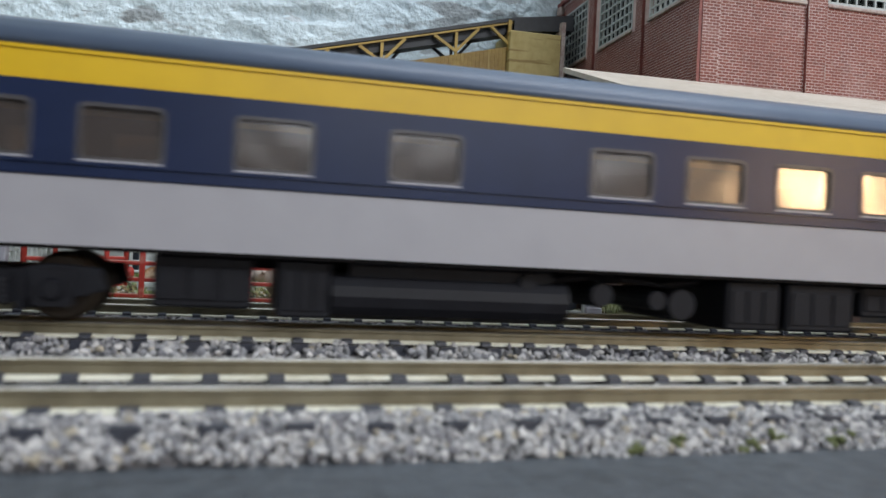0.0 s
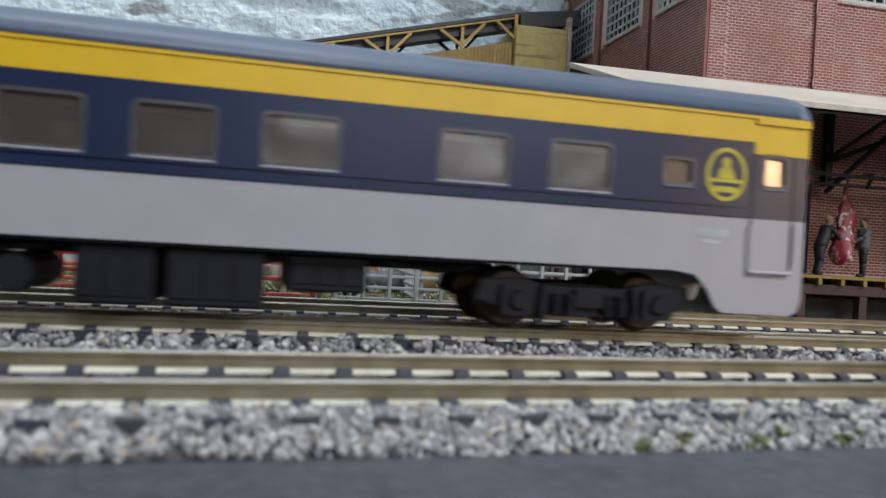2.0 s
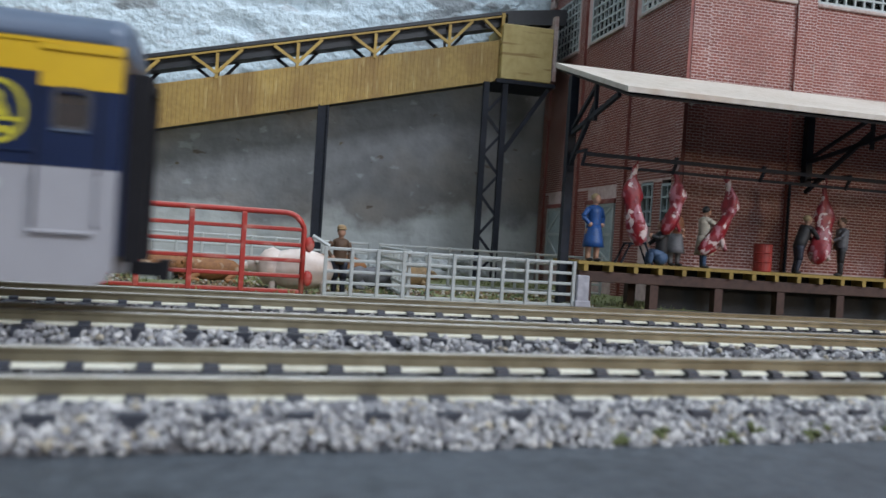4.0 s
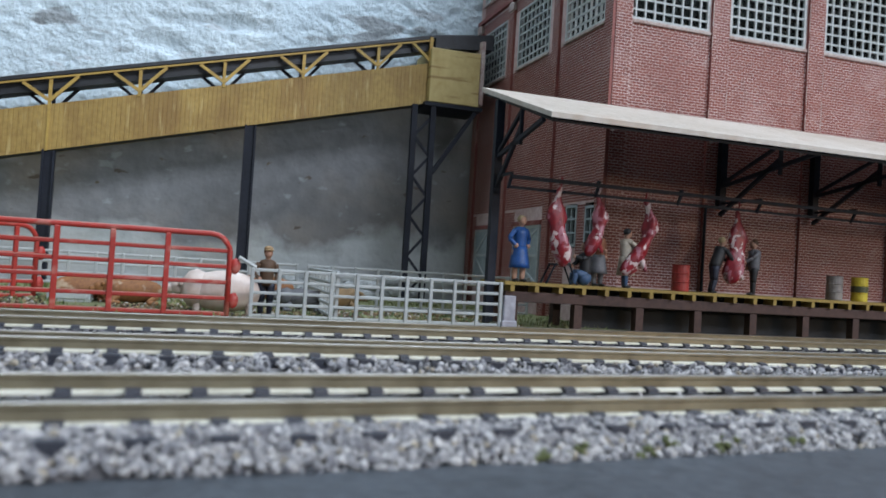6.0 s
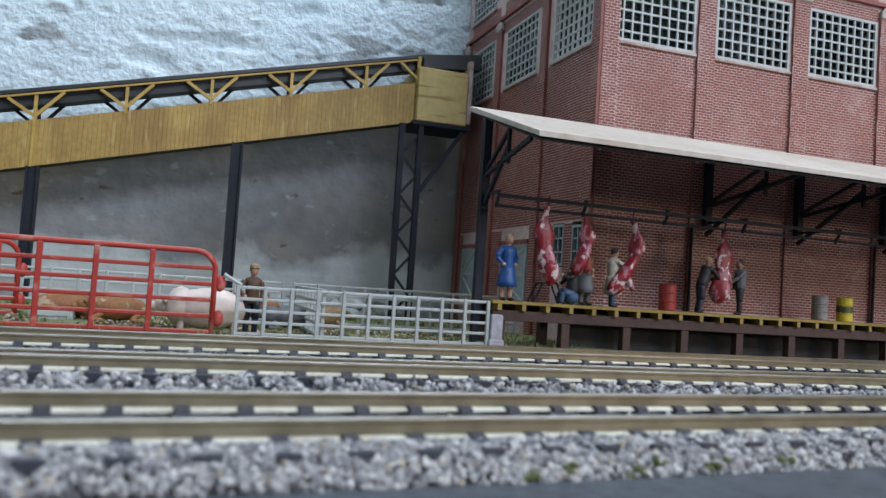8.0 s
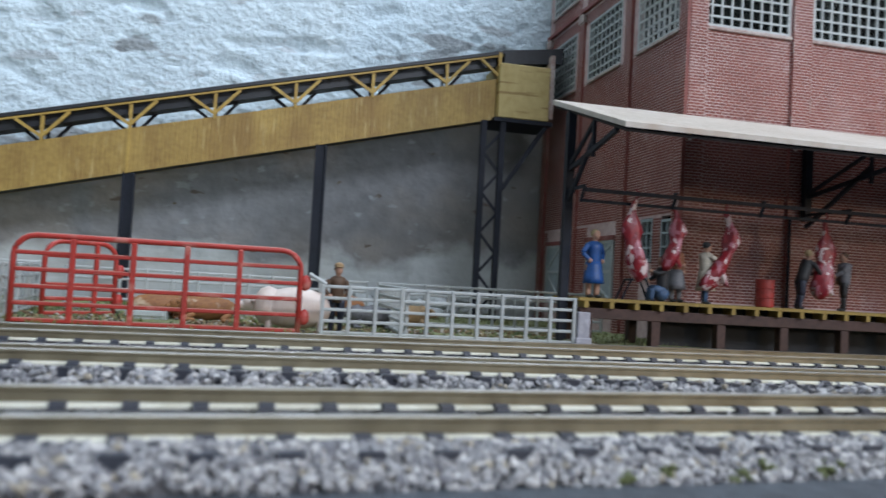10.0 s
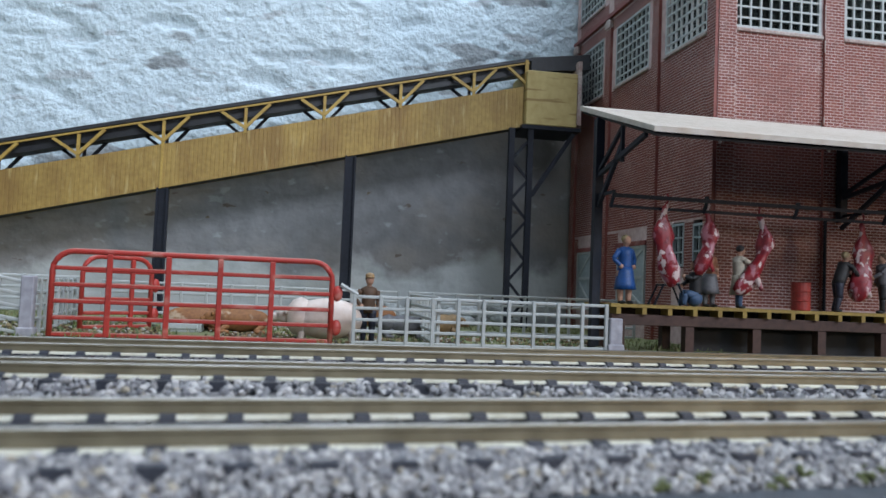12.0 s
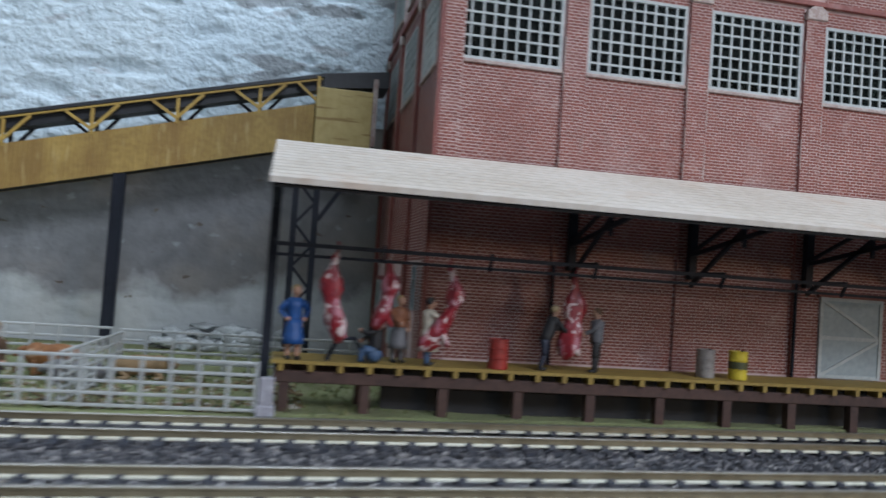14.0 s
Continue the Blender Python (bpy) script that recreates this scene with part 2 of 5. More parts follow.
M_WOOD = mat("pale_yellow_plywood", (0.52, 0.42, 0.18), 0.7, dark=(0.42, 0.32, 0.12), scale=60, fine=240, bump=0.0002)
patches(M_WOOD, (0.25, 0.16, 0.05), (0.22, 0.22, 3.0), 120, 0.60, 0.66, 0.8, 4.0)
M_BLACK = mat("black_conveyor_roof", (0.022, 0.025, 0.031), 0.5, dark=(0.014, 0.015, 0.018), scale=60)
M_STEEL = mat("dark_blue_grey_steel", (0.016, 0.020, 0.031), 0.6, dark=(0.009, 0.011, 0.017), scale=90, spec=0.25)
M_CANOPY = mat("pale_canopy_board", (0.52, 0.475, 0.42), 0.7, dark=(0.40, 0.35, 0.29), scale=22, fine=300, bump=0.0002)
patches(M_CANOPY, (0.36, 0.22, 0.13), (1.0, 1.0, 1.0), 35, 0.58, 0.74, 0.6, 2.0)
# near-black: shade beneath canopy, conveyor and dock deck put into the colour
M_UNDER = mat("underside_shade_black", (0.026, 0.025, 0.027), 0.8, scale=40)
M_DOCKY = mat("mustard_dock_deck", (0.30, 0.205, 0.045), 0.65, dark=(0.20, 0.13, 0.03), scale=60, fine=600)
M_DOCKR = mat("rust_brown_dock_timber", (0.070, 0.036, 0.028), 0.75, dark=(0.04, 0.022, 0.018), scale=60, fine=600)
M_FENCE = mat("pale_grey_fence_plastic", (0.43, 0.455, 0.45), 0.5, dark=(0.35, 0.375, 0.375), scale=80)
patches(M_FENCE, (0.33, 0.34, 0.31), (1, 1, 1), 130, 0.56, 0.70, 0.6, 3.0)
M_RED = mat("red_gate_paint", (0.43, 0.034, 0.024), 0.5, dark=(0.30, 0.035, 0.028), scale=110, fine=700, amount=0.7)
patches(M_RED, (0.50, 0.20, 0.16), (1, 1, 1.5), 150, 0.56, 0.68, 0.7, 7.0)
M_REDWORN = mat("worn_red_top_edge", (0.40, 0.10, 0.075), 0.7, dark=(0.34, 0.22, 0.18), scale=160, amount=0.8)
M_MEAT = mat("raw_meat_paint", (0.27, 0.014, 0.022), 0.4, dark=(0.15, 0.008, 0.016), scale=260, fine=520)
patches(M_MEAT, (0.48, 0.22, 0.27), (1.0, 1, 0.7), 330, 0.54, 0.60, 0.6, 2.0)
patches(M_MEAT, (0.66, 0.56, 0.54), (1.1, 1, 0.9), 280, 0.56, 0.595, 0.85, 8.0)
M_DRUMR = mat("red_drum_paint", (0.32, 0.028, 0.020), 0.5, dark=(0.18, 0.02, 0.015), scale=120)
M_DRUMG = mat("grey_drum_paint", (0.24, 0.225, 0.21), 0.5, dark=(0.15, 0.13, 0.12), scale=120)
M_DRUMY = mat("yellow_drum_paint", (0.55, 0.44, 0.035), 0.45, dark=(0.40, 0.30, 0.02), scale=120)
M_DRUMB = mat("dark_drum_band", (0.07, 0.075, 0.03), 0.5, scale=120)
M_DOOR = mat("pale_blue_grey_door", (0.34, 0.40, 0.42), 0.6, dark=(0.26, 0.31, 0.33), scale=60)
FIG = dict(
    skin=mat("figure_skin", (0.45, 0.26, 0.18), 0.6), blue=mat("figure_blue", (0.012, 0.075, 0.26), 0.5), navy=mat("figure_navy", (0.02, 0.025, 0.045), 0.6),
    black=mat("figure_black", (0.02, 0.02, 0.022), 0.6), cream=mat("figure_cream", (0.50, 0.45, 0.36), 0.6), grey=mat("figure_grey", (0.13, 0.13, 0.14), 0.6),
    blond=mat("figure_blond", (0.42, 0.32, 0.17), 0.7), brown=mat("figure_brown", (0.10, 0.055, 0.03), 0.7), jean=mat("figure_jean", (0.05, 0.10, 0.19), 0.6),
    orange=mat("figure_rust", (0.25, 0.10, 0.05), 0.6), white=mat("figure_white", (0.6, 0.58, 0.56), 0.5), tan=mat("figure_tan", (0.30, 0.20, 0.10), 0.7))
M_PIG = mat("pale_pink_pig", (0.74, 0.65, 0.59), 0.5, dark=(0.62, 0.50, 0.43), scale=70)
M_COW = mat("rusty_brown_cattle", (0.32, 0.14, 0.045), 0.7, dark=(0.14, 0.055, 0.025), scale=160, amount=0.8)
patches(M_COW, (0.50, 0.40, 0.28), (1, 1, 1), 130, 0.58, 0.64, 0.8, 2.0)
M_BLUEC = mat("dark_blue_car_paint", (0.012, 0.022, 0.064), 0.30, dark=(0.010, 0.018, 0.052), scale=20, spec=0.3)
M_ROOFC = mat("slate_blue_roof_paint", (0.075, 0.105, 0.16), 0.42, dark=(0.06, 0.088, 0.138), scale=20)
M_YELC = mat("yellow_letterboard_paint", (0.66, 0.42, 0.012), 0.4, dark=(0.58, 0.36, 0.01), scale=25)
M_GREYC = mat("light_grey_car_paint", (0.34, 0.34, 0.37), 0.4, dark=(0.31, 0.31, 0.34), scale=18)
M_UNDERC = mat("black_underframe", (0.010, 0.010, 0.013), 0.6, dark=(0.006, 0.006, 0.008), scale=100, spec=0.2)
M_TRUCK = mat("dark_truck_plastic", (0.008, 0.009, 0.013), 0.6, dark=(0.005, 0.005, 0.008), scale=150, spec=0.25)
M_WHEEL = mat("wheel_metal", (0.055, 0.042, 0.032), 0.5, 0.4, scale=150)
M_CGLASS = glass("car_window_glass", (0.62, 0.56, 0.52), 0.2, 1.55, (0.15, 0.13, 0.125), 0.24, wave=0.0004)
M_FRAMEC = mat("window_gasket", (0.09, 0.085, 0.09), 0.4, 0.3, scale=100)
M_SEAT = mat("tan_seat", (0.22, 0.15, 0.09), 0.7, scale=60)
M_LOGO = mat("yellow_emblem", (0.55, 0.48, 0.03), 0.5, scale=60)
M_GRASS = ramp_islands("grass_tufts", [(0.0, (0.16, 0.20, 0.06)), (0.4, (0.10, 0.14, 0.04)), (0.7, (0.24, 0.22, 0.09)), (0.9, (0.34, 0.31, 0.20))])
M_LITTER = ramp_islands("pen_litter", [(0.0, (0.16, 0.10, 0.05)), (0.3, (0.30, 0.23, 0.12)), (0.5, (0.09, 0.13, 0.05)), (0.7, (0.45, 0.43, 0.38)), (0.85, (0.05, 0.04, 0.03))])
M_ROOM = mat("white_room_paint", (0.7, 0.7, 0.68), 0.9, scale=3)
M_JUNK = mat("grey_rubble", (0.52, 0.56, 0.56), 0.85, dark=(0.26, 0.28, 0.28), scale=120)

# ---- mesh helpers, in millimetres ----
K = 0.001


def bx(bm, x0, x1, y0, y1, z0, z1):
    v = [bm.verts.new((x * K, y * K, z * K)) for x in (x0, x1) for y in (y0, y1) for z in (z0, z1)]
    for f in ((0, 1, 3, 2), (4, 6, 7, 5), (0, 4, 5, 1), (2, 3, 7, 6), (0, 2, 6, 4), (1, 5, 7, 3)):
        bm.faces.new([v[i] for i in f])


def prism(bm, pts, a0, a1, axis="y"):
    """A closed outline in two axes, drawn out along the third: axis y takes (x, z), axis x takes (y, z)."""
    rows = []
    for a in (a0, a1):
        rows.append([bm.verts.new((p * K, a * K, q * K) if axis == "y" else ((a * K, p * K, q * K) if axis == "x" else (p * K, q * K, a * K))) for p, q in pts])
    n = len(pts)
    for i in range(n):
        bm.faces.new((rows[0][i], rows[0][(i + 1) % n], rows[1][(i + 1) % n], rows[1][i]))
    bm.faces.new(rows[0][::-1])
    bm.faces.new(rows[1])


def tube(bm, pts, r, seg=8, r1=None, caps=True):
    """A round bar along a line of points; its radius runs from r to r1."""
    pts = [Vector(p) for p in pts]
    rings = []
    for i, p in enumerate(pts):
        d = (pts[min(i + 1, len(pts) - 1)] - pts[max(i - 1, 0)]).normalized()
        up = Vector((0, 0, 1)) if abs(d.z) < 0.9 else Vector((0, 1, 0))
        a = d.cross(up).normalized()
        b = a.cross(d)
        rr = r + ((r1 if r1 is not None else r) - r) * i / max(1, len(pts) - 1)
        rings.append([bm.verts.new((p + a * (rr * math.cos(2 * math.pi * j / seg)) + b * (rr * math.sin(2 * math.pi * j / seg))) * K) for j in range(seg)])
    for q0, q1 in zip(rings, rings[1:]):
        for j in range(seg):
            bm.faces.new((q0[j], q0[(j + 1) % seg], q1[(j + 1) % seg], q1[j]))
    if caps:
        bm.faces.new(rings[0][::-1])
        bm.faces.new(rings[-1])
    return rings


def bar(bm, p, q, w, h):
    """A square bar from p to q, w wide and h high."""
    p, q = Vector(p), Vector(q)
    d = (q - p).normalized()
    up = Vector((0, 0, 1)) if abs(d.z) < 0.95 else Vector((0, 1, 0))
    a = d.cross(up).normalized() * (w / 2)
    b = a.cross(d).normalized() * (h / 2)
    v = [bm.verts.new((e + sa * a + sb * b) * K) for e in (p, q) for sa in (-1, 1) for sb in (-1, 1)]
    for f in ((0, 1, 3, 2), (4, 6, 7, 5), (0, 4, 5, 1), (2, 3, 7, 6), (0, 2, 6, 4), (1, 5, 7, 3)):
        bm.faces.new([v[i] for i in f])


def blob(bm, c, rx, ry, rz, turn=None, sub=2, mi=0, rough=0.0):
    m = Matrix.Translation(Vector(c) * K) @ (turn or Matrix()) @ Matrix.Diagonal((rx * K, ry * K, rz * K, 1))
    r = bmesh.ops.create_icosphere(bm, subdivisions=sub, radius=1.0, matrix=m)
    for v in r["verts"]:
        if rough:
            v.co += noise.noise_vector(v.co * 900) * rough * K
        for f in v.link_faces:
            f.material_index, f.smooth = mi, True


def limb(bm, p, q, r0, r1, mi=0):
    """A rounded limb from p to q."""
    p, q = Vector(p), Vector(q)
    d = (q - p)
    pts = [p + d * k for k in (0, 0.25, 0.5, 0.75, 1)]
    start = set(bm.faces)
    tube(bm, pts, r0, 8, r1)
    for f in bm.faces:
        if f not in start:
            f.material_index, f.smooth = mi, True


def finish(bm, bevel=0.0, smooth=False):
    if bevel:
        bmesh.ops.bevel(bm, geom=bm.edges[:], offset=bevel * K, segments=1, affect="EDGES", profile=0.5)
    bmesh.ops.recalc_face_normals(bm, faces=bm.faces[:])
    if smooth:
        for f in bm.faces:
            f.smooth = True


def thing(name, label, category, group="", kind="", at=None):
    ob = new(name)
    ob.empty_display_size = 0.005
    if at is not None:
        ob.matrix_world = at
    return tagged(ob, label, category, group, kind)


def part(name, bm, material, parent=None, label="", bevel=0.0, smooth=False):
    finish(bm, bevel, smooth)
    me = bpy.data.meshes.new(name)
    bm.to_mesh(me)
    bm.free()
    for m in (material if isinstance(material, (list, tuple)) else [material]):
        me.materials.append(m)
    ob = new(name, me)
    if parent is not None:
        ob.parent = parent
    if label:
        ob["label"] = label
    return ob


def BM():
    return bmesh.new()


# ---- the plan, in millimetres: x along the factory front, y away from the aisle ----
GROUND_Z = -5.6
FRONT_Y, SIDE_X = 284.0, 160.0
TRACK_TURN = 5.256
# the track plan is drawn at 16.5 mm gauge and built at a 20 mm gauge, from the aisle edge outwards
GAUGE = 1.21
GROW = Matrix.Translation((0, 0, 0.0137)) @ Matrix.Scale(GAUGE, 4) @ Matrix.Translation((0, 0, -0.0137))
TRACK_AT = GROW @ Matrix.Translation((0.01407, 0.06621, 0)) @ pose(0, 0, 0, 0, 0, TRACK_TURN)
CAR_GROW = 1.128
FAR_AT = GROW @ Matrix.Translation((0.01407, 0.06621, 0)) @ pose(0, 0, 0, 0, 0, 2.3)


# ---- ground, board edge, back wall, room ----
def grid_sheet(name, x0, x1, y0, y1, step, height, material, label="", category=""):
    nx, ny = int((x1 - x0) / step) + 1, int((y1 - y0) / step) + 1
    verts = [((x0 + i * step) * K, (y0 + j * step) * K, height(x0 + i * step, y0 + j * step) * K) for j in range(ny) for i in range(nx)]
    faces = [(j * nx + i, j * nx + i + 1, (j + 1) * nx + i + 1, (j + 1) * nx + i) for j in range(ny - 1) for i in range(nx - 1)]
    me = bpy.data.meshes.new(name)
    me.from_pydata(verts, [], faces)
    me.materials.append(material)
    for p in me.polygons:
        p.use_smooth = True
    ob = new(name, me)
    return tagged(ob, label, category, kind="structure")


ground = grid_sheet("ground", -1000, 1000, 192, 446, 4, lambda x, y: (GROUND_Z + 0.5 * noise.noise((x * 0.05, y * 0.05, 0))) if y > 244 + 0.04 * x else -11.0, M_GROUND, "uneven green and brown scenery ground of the layout", "ground")


def wall_height(x, z):
    p = Vector((x, z, 0))
    big = noise.fractal(p * 0.008, 1.0, 2.0, 2) * 0.8
    ledge = -2.2 * max(0.0, noise.noise(p * Vector((0.028, 0.075, 0)) + Vector((7, 3, 0))) - 0.30) * 4.2
    pit = -1.0 * max(0.0, noise.noise(p * Vector((0.11, 0.24, 0)) + Vector((2, 9, 1))) - 0.26) * 4.0
    lump = 0.8 * max(0.0, noise.noise(p * Vector((0.16, 0.22, 0)) + Vector((5, 1, 4))) - 0.3) * 3.0
    fine = noise.fractal(p * Vector((0.12, 0.2, 0)), 1.0, 2.0, 3) * 0.16
    return big + ledge + pit + lump + fine


def rough_wall():
    step = 1.5
    x0, x1, z0, z1 = -430.0, 320.0, -6.0, 330.0
    nx, nz = int((x1 - x0) / step) + 1, int((z1 - z0) / step) + 1
    verts, faces = [], []
    for j in range(nz):
        for i in range(nx):
            x, z = x0 + i * step, z0 + j * step
            line = 62 + 0.247 * (x + 60)          # smooth render, greyed for shade, reaches up to about the conveyor
            k = min(1.0, max(0.0, (z - line) / 12.0))
            k = max(k, 0.45 * min(1.0, max(0.0, (34 - z) / 20.0)))
            verts.append((x * K, (448.0 - k * wall_height(x, z) - 1.2 * k) * K, z * K))
    for j in range(nz - 1):
        for i in range(nx - 1):
            a = j * nx + i
            faces.append((a, a + 1, a + nx + 1, a + nx))
    me = bpy.data.meshes.new("wall_north")
    me.from_pydata(verts, [], faces)
    for p in me.polygons:
        p.use_smooth = True
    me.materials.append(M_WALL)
    me.materials.append(M_SHADEWALL)
    # below the conveyor line the wall takes the shade-darkened render
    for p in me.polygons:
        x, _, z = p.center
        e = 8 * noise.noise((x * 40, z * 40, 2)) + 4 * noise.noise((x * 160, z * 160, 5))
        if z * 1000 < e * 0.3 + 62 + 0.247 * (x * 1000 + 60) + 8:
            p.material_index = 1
    return tagged(new("wall_north", me), "rough whitewashed pale blue masonry wall behind the layout", "wall", kind="structure")


rough_wall()
bm = BM()
bx(bm, -1500, -430, 446, 470, -60, 1900)
bx(bm, 320, 2000, 446, 470, -60, 1900)
bx(bm, -430, 320, 456, 470, -60, 1900)
bx(bm, -430, 320, 446, 456, 325, 1900)
tagged(part("wall_north_upper", bm, M_WALL), "whitewashed masonry wall above the layout", "wall", kind="structure")
bm = BM()
bx(bm, -1500, -1480, -2400, 446, -900, 1900)
tagged(part("wall_west", bm, M_ROOM), "plain white side wall of the room", "wall", kind="structure")
bm = BM()
bx(bm, 2000, 2020, -2400, 446, -900, 1900)
tagged(part("wall_east", bm, M_ROOM), "plain white side wall of the room", "wall", kind="structure")
bm = BM()
bx(bm, -1500, 2020, -2420, -2400, -900, 1900)
tagged(part("wall_south", bm, M_ROOM), "plain white wall behind the aisle", "wall", kind="structure")
bm = BM()
bx(bm, -1500, 2020, -2420, 470, 1900, 1920)
tagged(part("ceiling", bm, M_ROOM), "plain white basement ceiling", "ceiling", kind="structure")
bm = BM()
bx(bm, -1500, 2020, -2420, 470, -920, -900)
tagged(part("floor", bm, M_EDGE), "dark basement floor", "floor", kind="structure")

bm = BM()
prism(bm, [(-90, -40), (-90, -5.0), (-30, -4.0), (-0.5, -3.7), (40, -6.5), (40, -40)], -900, 900, "x")
edge = tagged(part("board_edge", bm, M_EDGE), "dark grey painted edge board along the track", "edge board", kind="structure")
edge.matrix_world = TRACK_AT

# roadbed below the three tracks
TRACKS = [(5.0, -1.0, 21.5, -1.0, TRACK_AT), (60.0, -1.64, 76.5, -2.5, FAR_AT), (109.0, -2.8, 125.5, -2.8, FAR_AT)]


SHOULDER = [(-2.7, -4.0), (-1.8, -3.25), (-0.6, -2.2), (0.8, -1.5), (2.4, -1.2), (4.2, -1.35)]
NEAR_BED = [(-4.6, -5.4), (-2.2, -4.2), (-0.6, -3.0), (0.8, -2.0), (3.0, -1.35), (24.0, -1.8), (38, -2.8), (54, -5.5)]
FAR_BED = [(30, -5.2), (42, -3.2), (50, -2.8), (66, -2.9), (84, -3.8), (93, -4.2), (98, -4.3), (102, -3.9), (130, -3.9), (136, -3.0)]


def bed_height(n, pts=NEAR_BED):
    for (a, za), (b, zb) in zip(pts, pts[1:]):
        if a <= n <= b:
            return za + (zb - za) * (n - a) / (b - a)
    return pts[0][1] if n < pts[0][0] else pts[-1][1]


for pts, at in ((NEAR_BED, TRACK_AT), (FAR_BED, FAR_AT)):
    bed = grid_sheet("ballast_bed", -900, 900, pts[0][0], pts[-1][0], 2.4, lambda x, y: bed_height(y, pts) + 0.25 * noise.noise((x * 0.3, y * 0.3, 0)), M_BALLASTBED, "grey ballast roadbed shaped under the tracks", "roadbed")
    bed.matrix_world = at


# ---- stones ----
def stones(name, label, material, spots, size, at):
    base = BM()
    bmesh.ops.create_icosphere(base, subdivisions=1, radius=1.0)
    base.verts.ensure_lookup_table()
    bv = np.array([v.co[:] for v in base.verts])
    bf = np.array([[v.index for v in f.verts] for f in base.faces])
    base.free()
    rng = np.random.default_rng(5)
    n = len(spots)
    sc = rng.uniform(0.55, 1.25, (n, 1, 1)) * size
    st = rng.uniform(0.65, 1.2, (n, 1, 3))
    jit = 1 + rng.uniform(-0.28, 0.28, (n, len(bv), 1))
    ang = rng.uniform(0, 6.283, n)
    v = bv[None] * jit * st * sc
    ca, sa = np.cos(ang)[:, None], np.sin(ang)[:, None]
    x = v[..., 0] * ca - v[..., 2] * sa
    z = v[..., 0] * sa + v[..., 2] * ca
    v = np.stack([x * ca - v[..., 1] * sa, x * sa + v[..., 1] * ca, z], -1) + np.array(spots)[:, None, :]
    faces = (bf[None] + (np.arange(n) * len(bv))[:, None, None]).reshape(-1, 3)
    me = bpy.data.meshes.new(name)
    me.from_pydata((v.reshape(-1, 3) * K).tolist(), [], faces.tolist())
    me.materials.append(material)
    ob = new(name, me)
    ob.matrix_world = at
    return tagged(ob, label, "gravel", kind="stuff")


def scatter(rng, count, s0, s1, n0, n1, lift, keep=lambda s, n: True, bed=NEAR_BED):
    out = []
    for _ in range(count):
        s, n = rng.uniform(s0, s1), rng.uniform(n0, n1)
        if keep(s, n):
            out.append((s, n, bed_height(n, bed) + lift(s, n)))
    return out


TIE = 6.62


def off_tie(phase, slack=1.25, pitch=TIE):
    return lambda s, n: abs((s - phase + pitch / 2) % pitch - pitch / 2) > slack


rng = random.Random(11)
spots = scatter(rng, 8800, -110, 170, -2.7, 1.2, lambda s, n: rng.uniform(-0.3, 0.75), lambda s, n: n > -2.4 + 0.016 * (8 - s) + 0.6 * noise.noise((s * 0.13, 0, 4)))
spots += scatter(rng, 7600, -110, 190, 0.8, 4.2, lambda s, n: rng.uniform(-0.1, 0.75))
spots += scatter(rng, 4200, -110, 190, -1.6, 3.6, lambda s, n: 0.0)
spots = [(s, n, bed_height(n, SHOULDER) + rng.uniform(-0.25, 0.42)) for s, n, z in spots]
spots += scatter(rng, 2200, -130, 240, 6.5, 20.0, lambda s, n: rng.uniform(-0.3, 0.35), off_tie(-11.0))
spots += scatter(rng, 7000, -130, 260, 23.0, 46.0, lambda s, n: rng.uniform(-0.1, 1.0))
stones("ballast_stones", "loose grey, white and black ballast stones along the near track", M_STONES, spots, 0.45, TRACK_AT)
spots = scatter(rng, 9500, -140, 320, 31.0, 59.2, lambda s, n: rng.uniform(0.1, 1.25), off_tie(-7.0, 0.8, 7.6), FAR_BED)
spots += scatter(rng, 1500, -140, 320, 61.5, 75.0, lambda s, n: rng.uniform(-0.3, 0.4), off_tie(-7.0, 1.1, 7.6), FAR_BED)
stones("ballast_stones_far", "loose grey and white ballast stones beside the middle track", M_STONES, spots, 0.62, FAR_AT)
spots = scatter(rng, 2400, -150, 330, 61.5, 75.5, lambda s, n: rng.uniform(-0.3, 0.4), off_tie(-7.0, 1.1, 7.6), FAR_BED)
spots += scatter(rng, 7000, -150, 330, 79.0, 107.5, lambda s, n: rng.uniform(0, 0.8), bed=FAR_BED)
spots += scatter(rng, 1500, -150, 330, 110.5, 124.5, lambda s, n: rng.uniform(-0.2, 0.3), off_tie(-4.0, 1.25, 6.8), FAR_BED)
stones("dark_ballast_cinders", "dark cinders and ballast between the far tracks", M_DSTONES, spots, 0.62, FAR_AT)


# ---- tracks ----
def rail_profile(n, z, lo):
    if lo:
        return [(n - 1.25, z), (n + 1.25, z), (n + 1.25, z + 0.32), (n + 0.42, z + 0.5), (n - 0.42, z + 0.5), (n - 1.25, z + 0.32)]
    return [(n - 0.33, z + 0.5), (n + 0.33, z + 0.5), (n + 0.33, z + 1.5), (n + 0.6, z + 1.66), (n + 0.6, z + 2.05), (n + 0.42, z + 2.2), (n - 0.42, z + 2.2), (n - 0.6, z + 2.05), (n - 0.6, z + 1.66), (n - 0.33, z + 1.5)]


